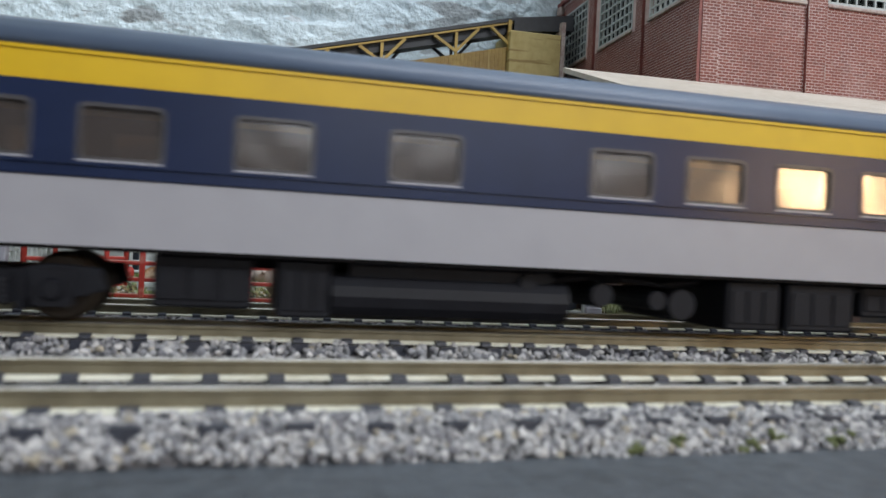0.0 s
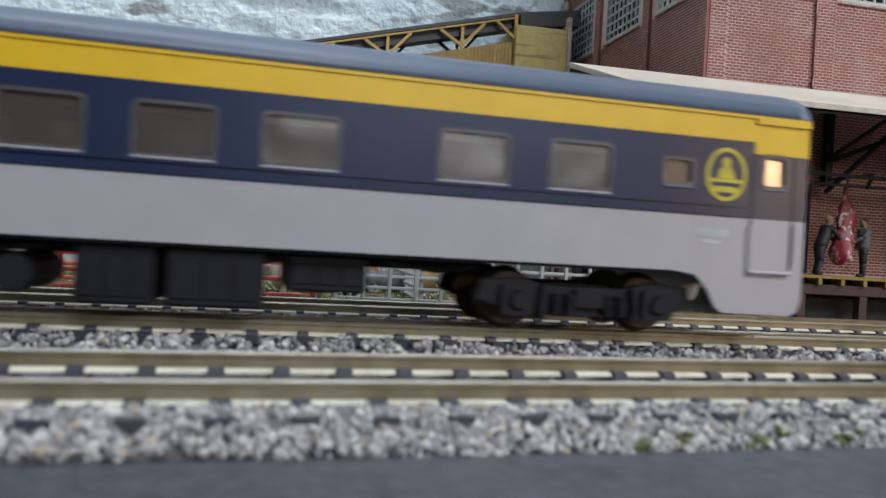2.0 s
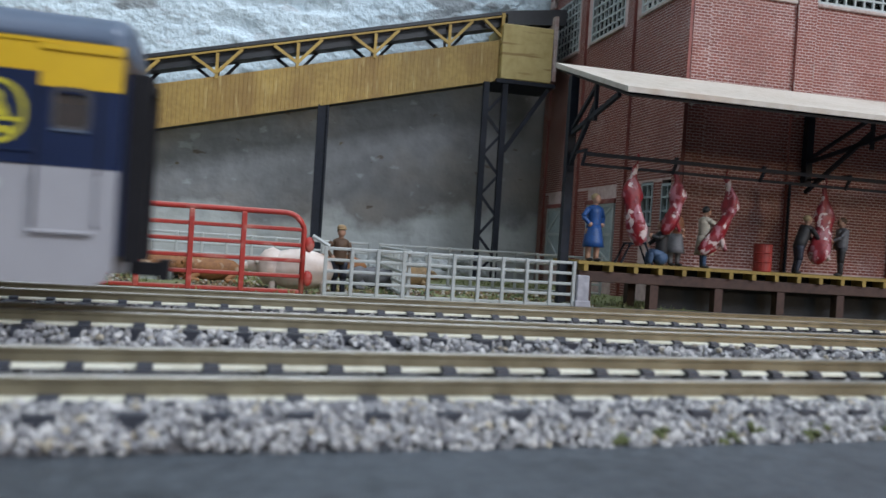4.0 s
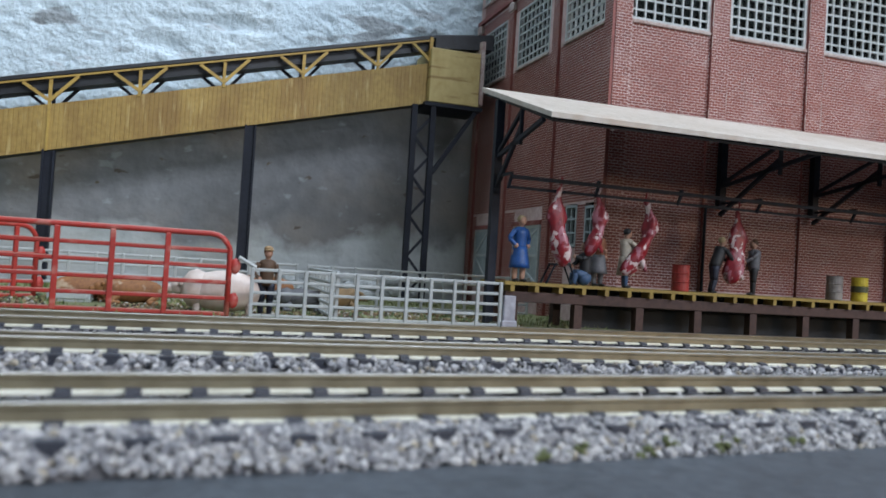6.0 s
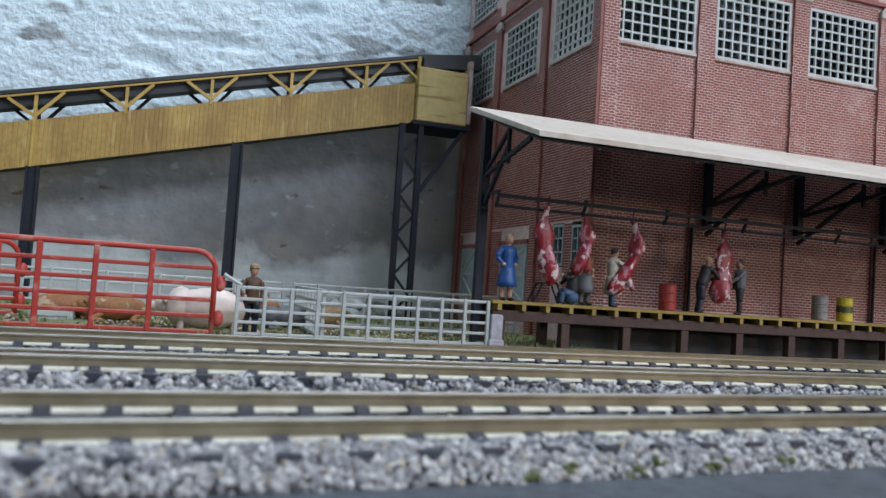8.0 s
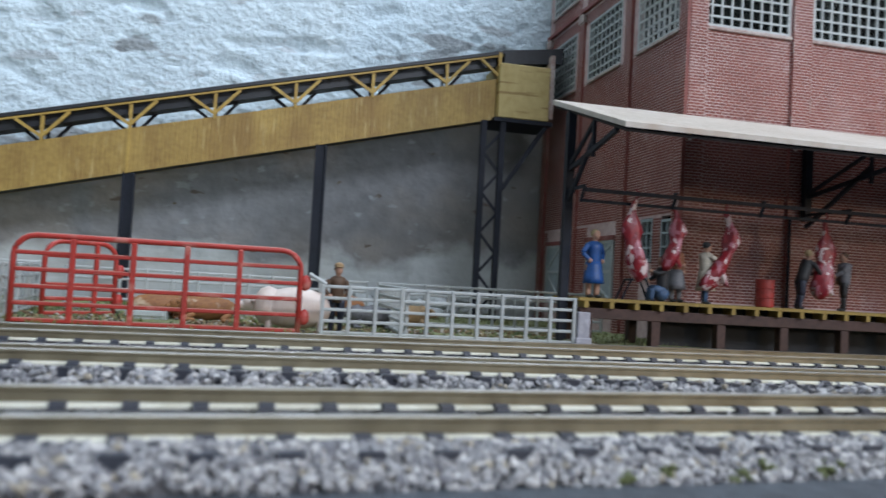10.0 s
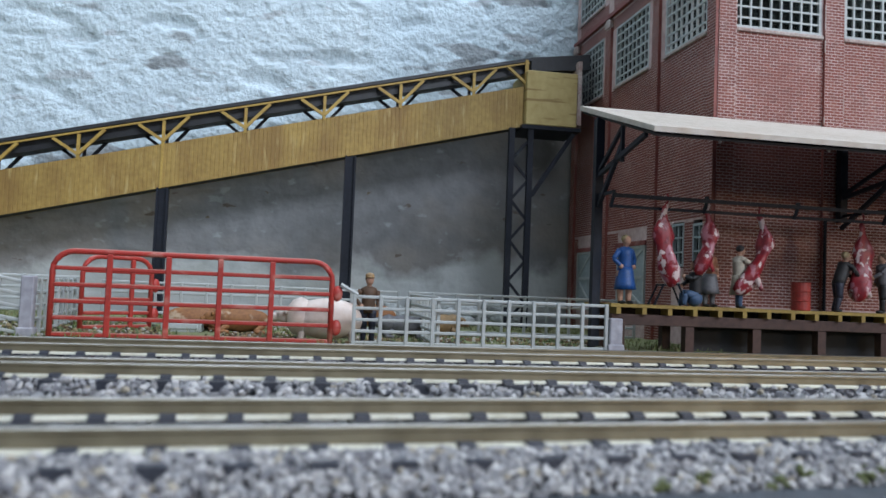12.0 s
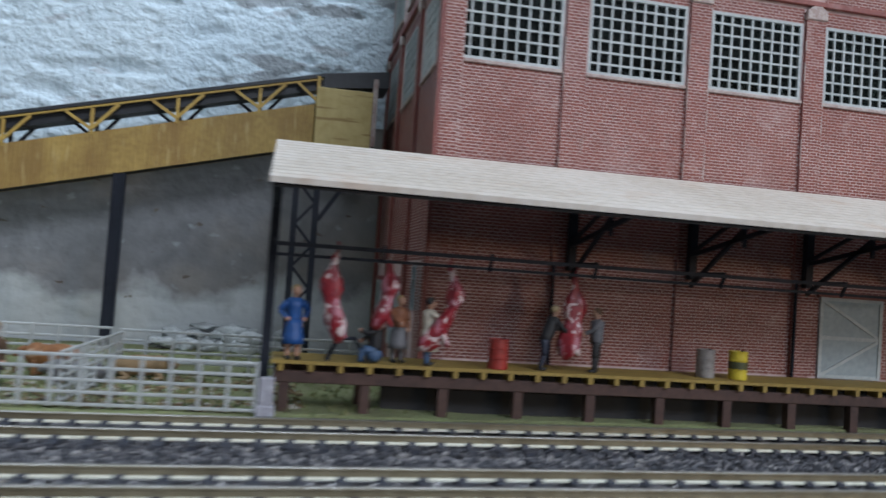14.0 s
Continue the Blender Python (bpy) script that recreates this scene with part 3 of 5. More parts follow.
def tie_mesh(n0, z0, n1, z1):
    bm = BM()
    slope = (z1 - z0) / (n1 - n0)
    over = 5.4 if n0 < 10 else 6.2
    a, b = n0 - over, n1 + 6.2
    prism(bm, [(a, z0 - over * slope - 1.6), (b, z1 + 6.2 * slope - 1.6), (b, z1 + 6.2 * slope), (a, z0 - over * slope)], -1.15, 1.15, "x")
    for n, z in ((n0, z0), (n1, z1)):
        for d in (-1, 1):
            prism(bm, [(n + d * 0.5, z), (n + d * 2.1, z), (n + d * 2.0, z + 0.5), (n + d * 1.0, z + 0.75), (n + d * 0.5, z + 0.6)][::d], -0.8, 0.8, "x")
    finish(bm)
    me = bpy.data.meshes.new("tie")
    bm.to_mesh(me)
    bm.free()
    me.materials.append(M_TIE)
    return me


for k, (n0, z0, n1, z1, at) in enumerate(TRACKS):
    tr = thing("railway_track", "model railway track with brown rails on black ties in ballast", "railway track", "tracks", at=at)
    for n, z in ((n0, z0), (n1, z1)):
        bm = BM()
        prism(bm, rail_profile(n, z, False), -900, 900, "x")
        for f in bm.faces:
            f.normal_update()
        r = part("rail", bm, [M_RAIL, M_HEAD], tr)
        for p in r.data.polygons:
            if p.normal.z > 0.6:
                p.material_index = 1
        bm = BM()
        prism(bm, rail_profile(n, z, True), -900, 900, "x")
        part("rail_foot", bm, M_FOOT, r, "bare pale metal rail foot")
    me = tie_mesh(n0, z0, n1, z1)
    phase, pitch, lo, hi = ((-11.0, TIE, -18, 36), (-7.0, 7.6, -21, 46), (-4.0, 6.8, -25, 52))[k]
    for i in range(lo, hi):
        t = new("tie", me)
        t.parent, t.location = tr, ((phase + i * pitch) * K, 0, 0)


# ---- the brick packing plant ----
def pane_grid(bm, a0, a1, z0, z1, cols, rows, depth, axis, at):
    """Window bars in a plane: axis x lies along x at y = at, axis y along y at x = at."""
    def b(p0, p1, q0, q1, d0, d1):
        if axis == "x":
            bx(bm, p0, p1, at + d0, at + d1, q0, q1)
        else:
            bx(bm, at + d0, at + d1, p0, p1, q0, q1)
    w = 0.75
    b(a0, a0 + 1.1, z0, z1, 0, depth)
    b(a1 - 1.1, a1, z0, z1, 0, depth)
    b(a0 + 1.1, a1 - 1.1, z0, z0 + 1.2, 0, depth)
    b(a0 + 1.1, a1 - 1.1, z1 - 1.1, z1, 0, depth)
    for i in range(1, cols):
        c = a0 + (a1 - a0) * i / cols
        b(c - w / 2, c + w / 2, z0 + 1.2, z1 - 1.1, 0.15, depth - 0.2)
    for j in range(1, rows):
        c = z0 + (z1 - z0) * j / rows
        b(a0 + 1.1, a1 - 1.1, c - w / 2, c + w / 2, 0.22, depth - 0.3)


BAYS = [165.5 + 51.0 * i for i in range(7)]
SIDE_BAYS = [(291.5, 329.0), (346.0, 385.5), (402.5, 440.0)]
Z_SILL, Z_HEAD, Z_SILL2, Z_HEAD2, Z_TOP = 122.4, 154.0, 172.5, 205.0, 226.0
X_END = 166 + 51.0 * 7
plant = thing("packing_plant", "red brick packing plant with gridded factory windows and pale weathering", "building")

bm = BM()
bx(bm, SIDE_X, X_END, FRONT_Y, FRONT_Y + 3, GROUND_Z, Z_SILL)
for i, x in enumerate(BAYS):
    a, b = x, x + 40.5
    nxt = BAYS[i + 1] if i + 1 < len(BAYS) else X_END
    for z0, z1 in ((Z_SILL, Z_HEAD), (Z_SILL2, Z_HEAD2)):
        bx(bm, b, nxt, FRONT_Y, FRONT_Y + 3, z0, z1)
    if i == 0:
        for z0, z1 in ((Z_SILL, Z_HEAD), (Z_SILL2, Z_HEAD2)):
            bx(bm, SIDE_X, a, FRONT_Y, FRONT_Y + 3, z0, z1)
bx(bm, SIDE_X, X_END, FRONT_Y, FRONT_Y + 3, Z_HEAD, Z_SILL2)
bx(bm, SIDE_X, X_END, FRONT_Y, FRONT_Y + 3, Z_HEAD2, Z_TOP)
front = part("front_wall", bm, M_MORTAR, plant)
bm = BM()
y0, y1 = FRONT_Y + 3, 446.0
LOW = [(307.0, 317.5, 27.0, 45.5), (289.5, 299.5, 27.5, 44.5)]
bx(bm, SIDE_X, SIDE_X + 3, y0, y1, 46, Z_SILL)
bx(bm, SIDE_X, SIDE_X + 3, y0, y1, GROUND_Z, 26.5)
for a, b in ((y0, 289.5), (299.5, 307.0), (317.5, y1)):
    bx(bm, SIDE_X, SIDE_X + 3, a, b, 26.5, 46)
cuts = [y0] + [v for s in SIDE_BAYS for v in s] + [y1]
for z0, z1 in ((Z_SILL, Z_HEAD), (Z_SILL2, Z_HEAD2)):
    for a, b in zip(cuts[::2], cuts[1::2]):
        bx(bm, SIDE_X, SIDE_X + 3, a, b, z0, z1)
bx(bm, SIDE_X, SIDE_X + 3, y0, y1, Z_HEAD, Z_SILL2)
bx(bm, SIDE_X, SIDE_X + 3, y0, y1, Z_HEAD2, Z_TOP)
sidew = part("side_wall", bm, M_MORTAR, plant)
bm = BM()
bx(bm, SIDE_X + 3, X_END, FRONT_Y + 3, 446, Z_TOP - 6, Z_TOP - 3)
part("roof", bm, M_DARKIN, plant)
# upright sheet and floor added behind the windows to keep them dark
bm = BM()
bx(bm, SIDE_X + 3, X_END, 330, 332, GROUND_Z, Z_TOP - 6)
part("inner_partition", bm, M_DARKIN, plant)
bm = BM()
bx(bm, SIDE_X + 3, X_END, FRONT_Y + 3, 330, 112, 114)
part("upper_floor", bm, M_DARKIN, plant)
# pilasters
for i in range(len(BAYS)):
    x = BAYS[i] - 9.6 if i else SIDE_X
    w = 8.6 if i else 7.6
    bm = BM()
    bx(bm, x, x + w, FRONT_Y - 1.5, FRONT_Y - 0.02, GROUND_Z, 156.0)
    p = part("pilaster", bm, [M_MORTAR, M_TRIM], plant)
    for f in p.data.polygons:
        f.material_index = 0 if f.area > 4e-4 and abs(f.normal.y) > 0.9 else 1
    bm = BM()
    prism(bm, [(x - 0.4, 155.6), (x + w + 0.4, 155.6), (x + w + 0.2, 159.2), (x + w * 0.75, 161.2), (x + w * 0.25, 161.2), (x - 0.2, 159.2)], FRONT_Y - 2.4, FRONT_Y - 0.05)
    part("pilaster_cap", bm, M_CAP, p, "chipped pale cap", bevel=0.3)
for y in (337.0, 394.0, 443.0, 286.5):
    bm = BM()
    bx(bm, SIDE_X - 1.5, SIDE_X - 0.02, y - 3.6, y + 2.9, GROUND_Z, 156.0)
    p = part("pilaster", bm, [M_MORTAR, M_TRIM], plant)
    for f in p.data.polygons:
        f.material_index = 0 if f.area > 4e-4 and abs(f.normal.x) > 0.9 else 1
    bm = BM()
    prism(bm, [(y - 3.8, 155.8), (y + 3.2, 155.8), (y + 3.2, 159.5), (y + 1.6, 161), (y - 1.8, 161), (y - 3.8, 159.5)], SIDE_X - 2.2, SIDE_X - 0.05, "x")
    part("pilaster_cap", bm, M_CAP, p, "chipped pale cap", bevel=0.3)
# pale wear along the pilaster arrises
for i in range(1, len(BAYS)):
    for x in (BAYS[i] - 9.6, BAYS[i] - 1.0):
        r = random.Random(int(x))
        z = 86.0
        while z < 150:
            l = r.uniform(3, 14)
            if r.random() < 0.55:
                bm = BM()
                bx(bm, x - 0.22, x + 0.22, FRONT_Y - 1.62, FRONT_Y - 1.3, z, z + l)
                part("worn_edge", bm, M_CAP, plant, "pale worn brick edge", bevel=0.06)
            z += l + r.uniform(1, 8)
# string courses
bm = BM()
bx(bm, SIDE_X - 0.5, X_END, FRONT_Y - 2.0, FRONT_Y - 0.03, 161.3, 163.4)
part("string_course", bm, M_TRIM, plant, bevel=0.2)
bm = BM()
bx(bm, SIDE_X - 2.0, SIDE_X - 0.03, FRONT_Y, 446, 161.3, 163.4)
part("string_course", bm, M_TRIM, plant, bevel=0.2)
# windows
for i, x in enumerate(BAYS):
    for z0, z1 in ((Z_SILL, Z_HEAD), (Z_SILL2, Z_HEAD2)):
        bm = BM()
        bx(bm, x + 0.8, x + 39.7, FRONT_Y + 1.5, FRONT_Y + 1.75, z0 + 0.8, z1 - 0.8)
        w = part("window", bm, M_PANE, plant, "dark factory window behind grey bars")
        w.visible_shadow = False
        bm = BM()
        pane_grid(bm, x + 0.05, x + 40.45, z0 + 0.05, z1 - 0.05, 9, 7, 1.3, "x", FRONT_Y - 0.2)
        part("window_frame", bm, M_SASH, w)
        bm = BM()
        bx(bm, x - 0.6, x + 41.1, FRONT_Y - 1.2, FRONT_Y - 0.03, z0 - 1.4, z0 - 0.02)
        part("window_sill", bm, M_CAP, w, bevel=0.2)
for a, b in SIDE_BAYS:
    for z0, z1 in ((Z_SILL, Z_HEAD), (Z_SILL2, Z_HEAD2)):
        bm = BM()
        bx(bm, SIDE_X + 1.5, SIDE_X + 1.75, a + 0.8, b - 0.8, z0 + 0.8, z1 - 0.8)
        w = part("window", bm, M_PANE, plant, "factory window behind grey bars")
        w.visible_shadow = False
        bm = BM()
        pane_grid(bm, a + 0.05, b - 0.05, z0 + 0.05, z1 - 0.05, 8, 7, 1.3, "y", SIDE_X - 0.2)
        part("window_frame", bm, M_SASH, w)
        bm = BM()
        bx(bm, SIDE_X - 1.2, SIDE_X - 0.03, a - 0.4, b + 0.4, z0 - 1.3, z0 - 0.02)
        part("window_sill", bm, M_CAP, w, bevel=0.2)
for a, b, z0, z1 in LOW:
    bm = BM()
    bx(bm, SIDE_X + 1.4, SIDE_X + 1.6, a + 0.5, b - 0.5, z0, z1)
    w = part("window", bm, M_PANE, plant, "small sash window with pale frame")
    w.visible_shadow = False
    bm = BM()
    pane_grid(bm, a + 0.05, b - 0.05, max(z0, 26.6), min(z1, 45.9), 2, 3, 1.6, "y", SIDE_X - 0.3)
    part("window_frame", bm, M_DOOR, w)


def plank_door(along, a0, a1, z0, z1, at):
    """A braced plank door on a wall; along y it stands on the side wall, along x on the front."""
    def b(bm, p0, p1, q0, q1, d0, d1):
        if along == "x":
            bx(bm, p0, p1, at - d1, at - d0, q0, q1)
        else:
            bx(bm, at - d1, at - d0, p0, p1, q0, q1)
    bm = BM()
    b(bm, a0, a1, z0, z1, 0.05, 0.6)
    d = part("door", bm, M_DOOR, plant, "pale blue-grey braced door")
    bm = BM()
    for p in ((a0, a0 + 1.4), (a1 - 1.4, a1)):
        b(bm, *p, z0, z1, 0.62, 1.1)
    for q in ((z0, z0 + 1.4), ((z0 + z1) / 2 - 0.7, (z0 + z1) / 2 + 0.7), (z1 - 1.4, z1)):
        b(bm, a0 + 1.4, a1 - 1.4, *q, 0.62, 1.05)
    for s in (0, 1):
        c0, c1 = (z0 + 1.4, (z0 + z1) / 2 - 0.7) if s == 0 else ((z0 + z1) / 2 + 0.7, z1 - 1.4)
        e0, e1 = (a0 + 1.6, a1 - 1.6) if s == 0 else (a1 - 1.6, a0 + 1.6)
        if along == "x":
            bar(bm, (e0, at - 0.85, c0), (e1, at - 0.85, c1), 0.4, 1.2)
        else:
            bar(bm, (at - 0.85, e0, c0), (at - 0.85, e1, c1), 0.4, 1.2)
    part("door_brace", bm, M_SASH, d)
    bm = BM()
    b(bm, a0 - 1.5, a1 + 1.5, z1 + 0.05, z1 + 2.2, 0.04, 1.5)
    part("lintel", bm, M_TRIM, d)


plank_door("y", 410, 432, 8.0, 37.5, SIDE_X)
plank_door("y", 343, 375, 8.0, 37.8, SIDE_X)
plank_door("x", 322, 351, 11.0, 43.6, FRONT_Y)
plank_door("x", 424, 453, 11.0, 43.6, FRONT_Y)
# downpipes
for x, y in ((207.5, FRONT_Y - 2.4), (309.5, FRONT_Y - 2.4)):
    bm = BM()
    tube(bm, [(x, y, 11), (x, y, 30), (x, y, 48)], 0.6)
    part("downpipe", bm, M_STEEL, plant, "thin dark downpipe")

# ---- loading dock ----
DOCK_Y, DOCK_Z, DOCK_X = 256.0, 10.9, 108.0
DOCK_LEVEL = DOCK_Z
dock = thing("loading_dock", "timber loading dock with mustard deck and rust-brown frame", "loading dock")
DOCK_END = 470.0
bm = BM()
bx(bm, DOCK_X - 1, DOCK_END, DOCK_Y, FRONT_Y - 2.6, DOCK_Z - 1.1, DOCK_Z)
part("deck", bm, M_DOCKY, dock)
for i in range(38):
    x = DOCK_X + 2 + i * 9.5
    bm = BM()
    bx(bm, x - 0.8, x + 0.8, DOCK_Y + 0.2, DOCK_Y + 6, DOCK_Z - 3.4, DOCK_Z - 1.12)
    part("deck_bracket", bm, M_DOCKY, dock)
bm = BM()
bx(bm, DOCK_X, DOCK_END, DOCK_Y + 1.6, DOCK_Y + 4.2, DOCK_Z - 7.2, DOCK_Z - 3.45)
part("front_beam", bm, M_DOCKR, dock, bevel=0.2)
bm = BM()
bx(bm, DOCK_X, DOCK_END, FRONT_Y - 8, FRONT_Y - 5, DOCK_Z - 6, DOCK_Z - 1.2)
part("rear_beam", bm, M_DOCKR, dock)
for i in range(15):
    x = DOCK_X + 3.5 + i * 26.0
    for y in (DOCK_Y + 2.0, FRONT_Y - 8.2):
        bm = BM()
        bx(bm, x - 1.6, x + 1.6, y, y + 3.4, GROUND_Z - 0.6, DOCK_Z - 7.25 if y < 270 else DOCK_Z - 6.05)
        part("dock_post", bm, M_DOCKR, dock)

# backing added behind the posts; its black stands for shade under the deck
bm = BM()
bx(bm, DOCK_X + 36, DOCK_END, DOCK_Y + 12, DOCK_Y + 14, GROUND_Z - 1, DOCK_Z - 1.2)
part("foundation_board", bm, M_UNDER, dock, "foundation board, near-black for the shade under the deck")

# ---- canopy ----
canopy = thing("canopy_roof", "pale board canopy over the loading dock, underside darkened for shade", "canopy")
CX0, CX1 = 103.0, 470.0
ROOF_Y0, ROOF_Z0, ROOF_UP = 217.5, 64.6, 0.316


def roof_z(y):
    return ROOF_Z0 + ROOF_UP * (y - ROOF_Y0)


bm = BM()
YB = FRONT_Y - 2.5
outline = [(YB, roof_z(YB) - 1.9), (ROOF_Y0, ROOF_Z0 - 1.7), (ROOF_Y0, ROOF_Z0)]
for k in range(1, 13):
    y = ROOF_Y0 + (YB - ROOF_Y0) * k / 13
    outline += [(y - 0.5, roof_z(y - 0.5)), (y - 0.35, roof_z(y) - 0.35), (y + 0.1, roof_z(y) - 0.35), (y + 0.25, roof_z(y + 0.25))]
outline += [(YB, roof_z(YB))]
prism(bm, outline, CX0, CX1, "x")
part("roof_board", bm, M_CANOPY, canopy)
# separate sheet carries the shade under the roof in its colour
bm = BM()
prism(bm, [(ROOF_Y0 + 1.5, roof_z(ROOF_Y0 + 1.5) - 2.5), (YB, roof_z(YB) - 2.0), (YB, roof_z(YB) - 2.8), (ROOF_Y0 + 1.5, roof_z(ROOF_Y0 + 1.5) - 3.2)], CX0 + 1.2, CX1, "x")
part("underside", bm, M_UNDER, canopy, "underside, near-black for shade")
for x in (104.8, 213.5, 262.5, 313.0, 364.0, 415.0):
    yw = 265.8 if x < 110 else FRONT_Y - 4
    bm = BM()
    bar(bm, (x, yw, GROUND_Z if x < 110 else 46.5), (x, yw, roof_z(yw) - 3), 3.0, 3.0)
    fr = part("canopy_post", bm, M_STEEL, canopy)
    bm = BM()
    bar(bm, (x, yw, 56.0), (x, 227.0, roof_z(227) - 3.6), 1.3, 1.5)
    bar(bm, (x, yw, 44.0), (x, 245.0, roof_z(245) - 9), 1.3, 1.5)
    bar(bm, (x, 245.0, 58.0), (x, 245.0, roof_z(245) - 3), 1.2, 1.2)
    bar(bm, (x, yw, 57.0), (x, 245.0, roof_z(245) - 3.4), 1.2, 1.2)
    part("canopy_bracket", bm, M_STEEL, fr)
for i in range(9):
    bm = BM()
    x = 128 + i * 38
    blob(bm, (x, 224, roof_z(224) - 3.6), 0.7, 0.7, 1.0, sub=1)
    part("bolt_head", bm, M_CAP, canopy)

# meat rail under the canopy
rail = thing("meat_rail", "dark steel overhead meat rail hung along the dock", "overhead rail")
bm = BM()
bar(bm, (105, 251, 47.6), (468, 262, 48.4), 1.0, 1.3)
part("upper_beam", bm, M_STEEL, rail)
bm = BM()
bar(bm, (106, 254.5, 44.3), (468, 264.5, 44.9), 0.8, 1.0)
part("lower_beam", bm, M_STEEL, rail)
for x in (105, 140, 176, 213.5, 262.5, 313, 364):
    bm = BM()
    ya = 251 + 11 * (x - 105) / 363
    bar(bm, (x, ya, 48.6), (x, ya + 3.0, 43.8), 0.9, 0.9)
    bar(bm, (x, ya, 48.9), (x, FRONT_Y - 5.4 if x > 200 else (264.4 if x < 110 else ya + 1.5), 48.9), 0.9, 1.0)
    part("hanger", bm, M_STEEL, rail)


def carcass(x, y, top, bottom, lean, seed, wide=1.0):
    """A hung side of beef: thin shank, round haunch, hollow flank, ribs and a stub of shoulder, one cast piece."""
    bm = BM()
    h = top - bottom
    tube(bm, [(x, y, top + 3.4), (x + 0.7, y, top + 1.8), (x, y, top - 0.4)], 0.35, 6)
    r = random.Random(seed)
    prof = [(0.0, 0.6), (0.05, 1.1), (0.10, 0.9), (0.17, 1.3), (0.24, 2.5), (0.32, 3.4), (0.40, 3.5), (0.47, 2.9), (0.54, 2.7), (0.62, 3.4), (0.70, 4.0), (0.78, 4.3), (0.86, 4.1), (0.93, 3.4), (1.0, 1.6)]
    rings = []
    for k, rad in prof:
        c = Vector((x + lean * (math.sin(k * 4.4) * 1.6 - 1.1 * k), y + 0.5 * math.sin(k * 5 + seed), top - k * h))
        ring = []
        for j in range(18):
            a = 2 * math.pi * j / 18
            hollow = 1 - 0.28 * math.exp(-((a - 4.4 - 0.5 * math.sin(seed + k * 3)) / 0.55) ** 2) * (1 if 0.3 < k < 0.95 else 0.2)
            q = rad * wide * hollow * (1 + 0.26 * math.sin(a * 2 + seed + k * 4) + 0.13 * math.sin(a * 4 + k * 19 + seed) + r.uniform(-0.06, 0.06))
            ring.append(bm.verts.new((c + Vector((q * math.cos(a), 0.7 * q * math.sin(a), r.uniform(-0.15, 0.15)))) * K))
        rings.append(ring)
    for a, b in zip(rings, rings[1:]):
        for j in range(18):
            bm.faces.new((a[j], a[(j + 1) % 18], b[(j + 1) % 18], b[j]))
    bm.faces.new(rings[0])
    bm.faces.new(rings[-1])
    # cut foreleg stub
    limb(bm, (x - lean * 1.2 + 1.6 * wide, y - 0.8, bottom + h * 0.24), (x - lean * 1.2 + 4.0 * wide, y - 1.2, bottom + h * 0.06), 1.5 * wide, 0.7)
    ob = part("beef_carcass", bm, M_MEAT, smooth=True)
    return tagged(ob, "red and white marbled carcass hanging from the meat rail", "carcass", "hanging carcasses")


carcass(124.8, 252.5, 46.2, 17.4, -0.9, 1, 0.84)
carcass(142.0, 256, 45.0, 22.0, 0.9, 2, 0.8)
carcass(162.4, 257, 45.0, 15.8, 2.2, 3, 0.95)
carcass(208.6, 262, 45.0, 15.0, 0.7, 7, 0.92)


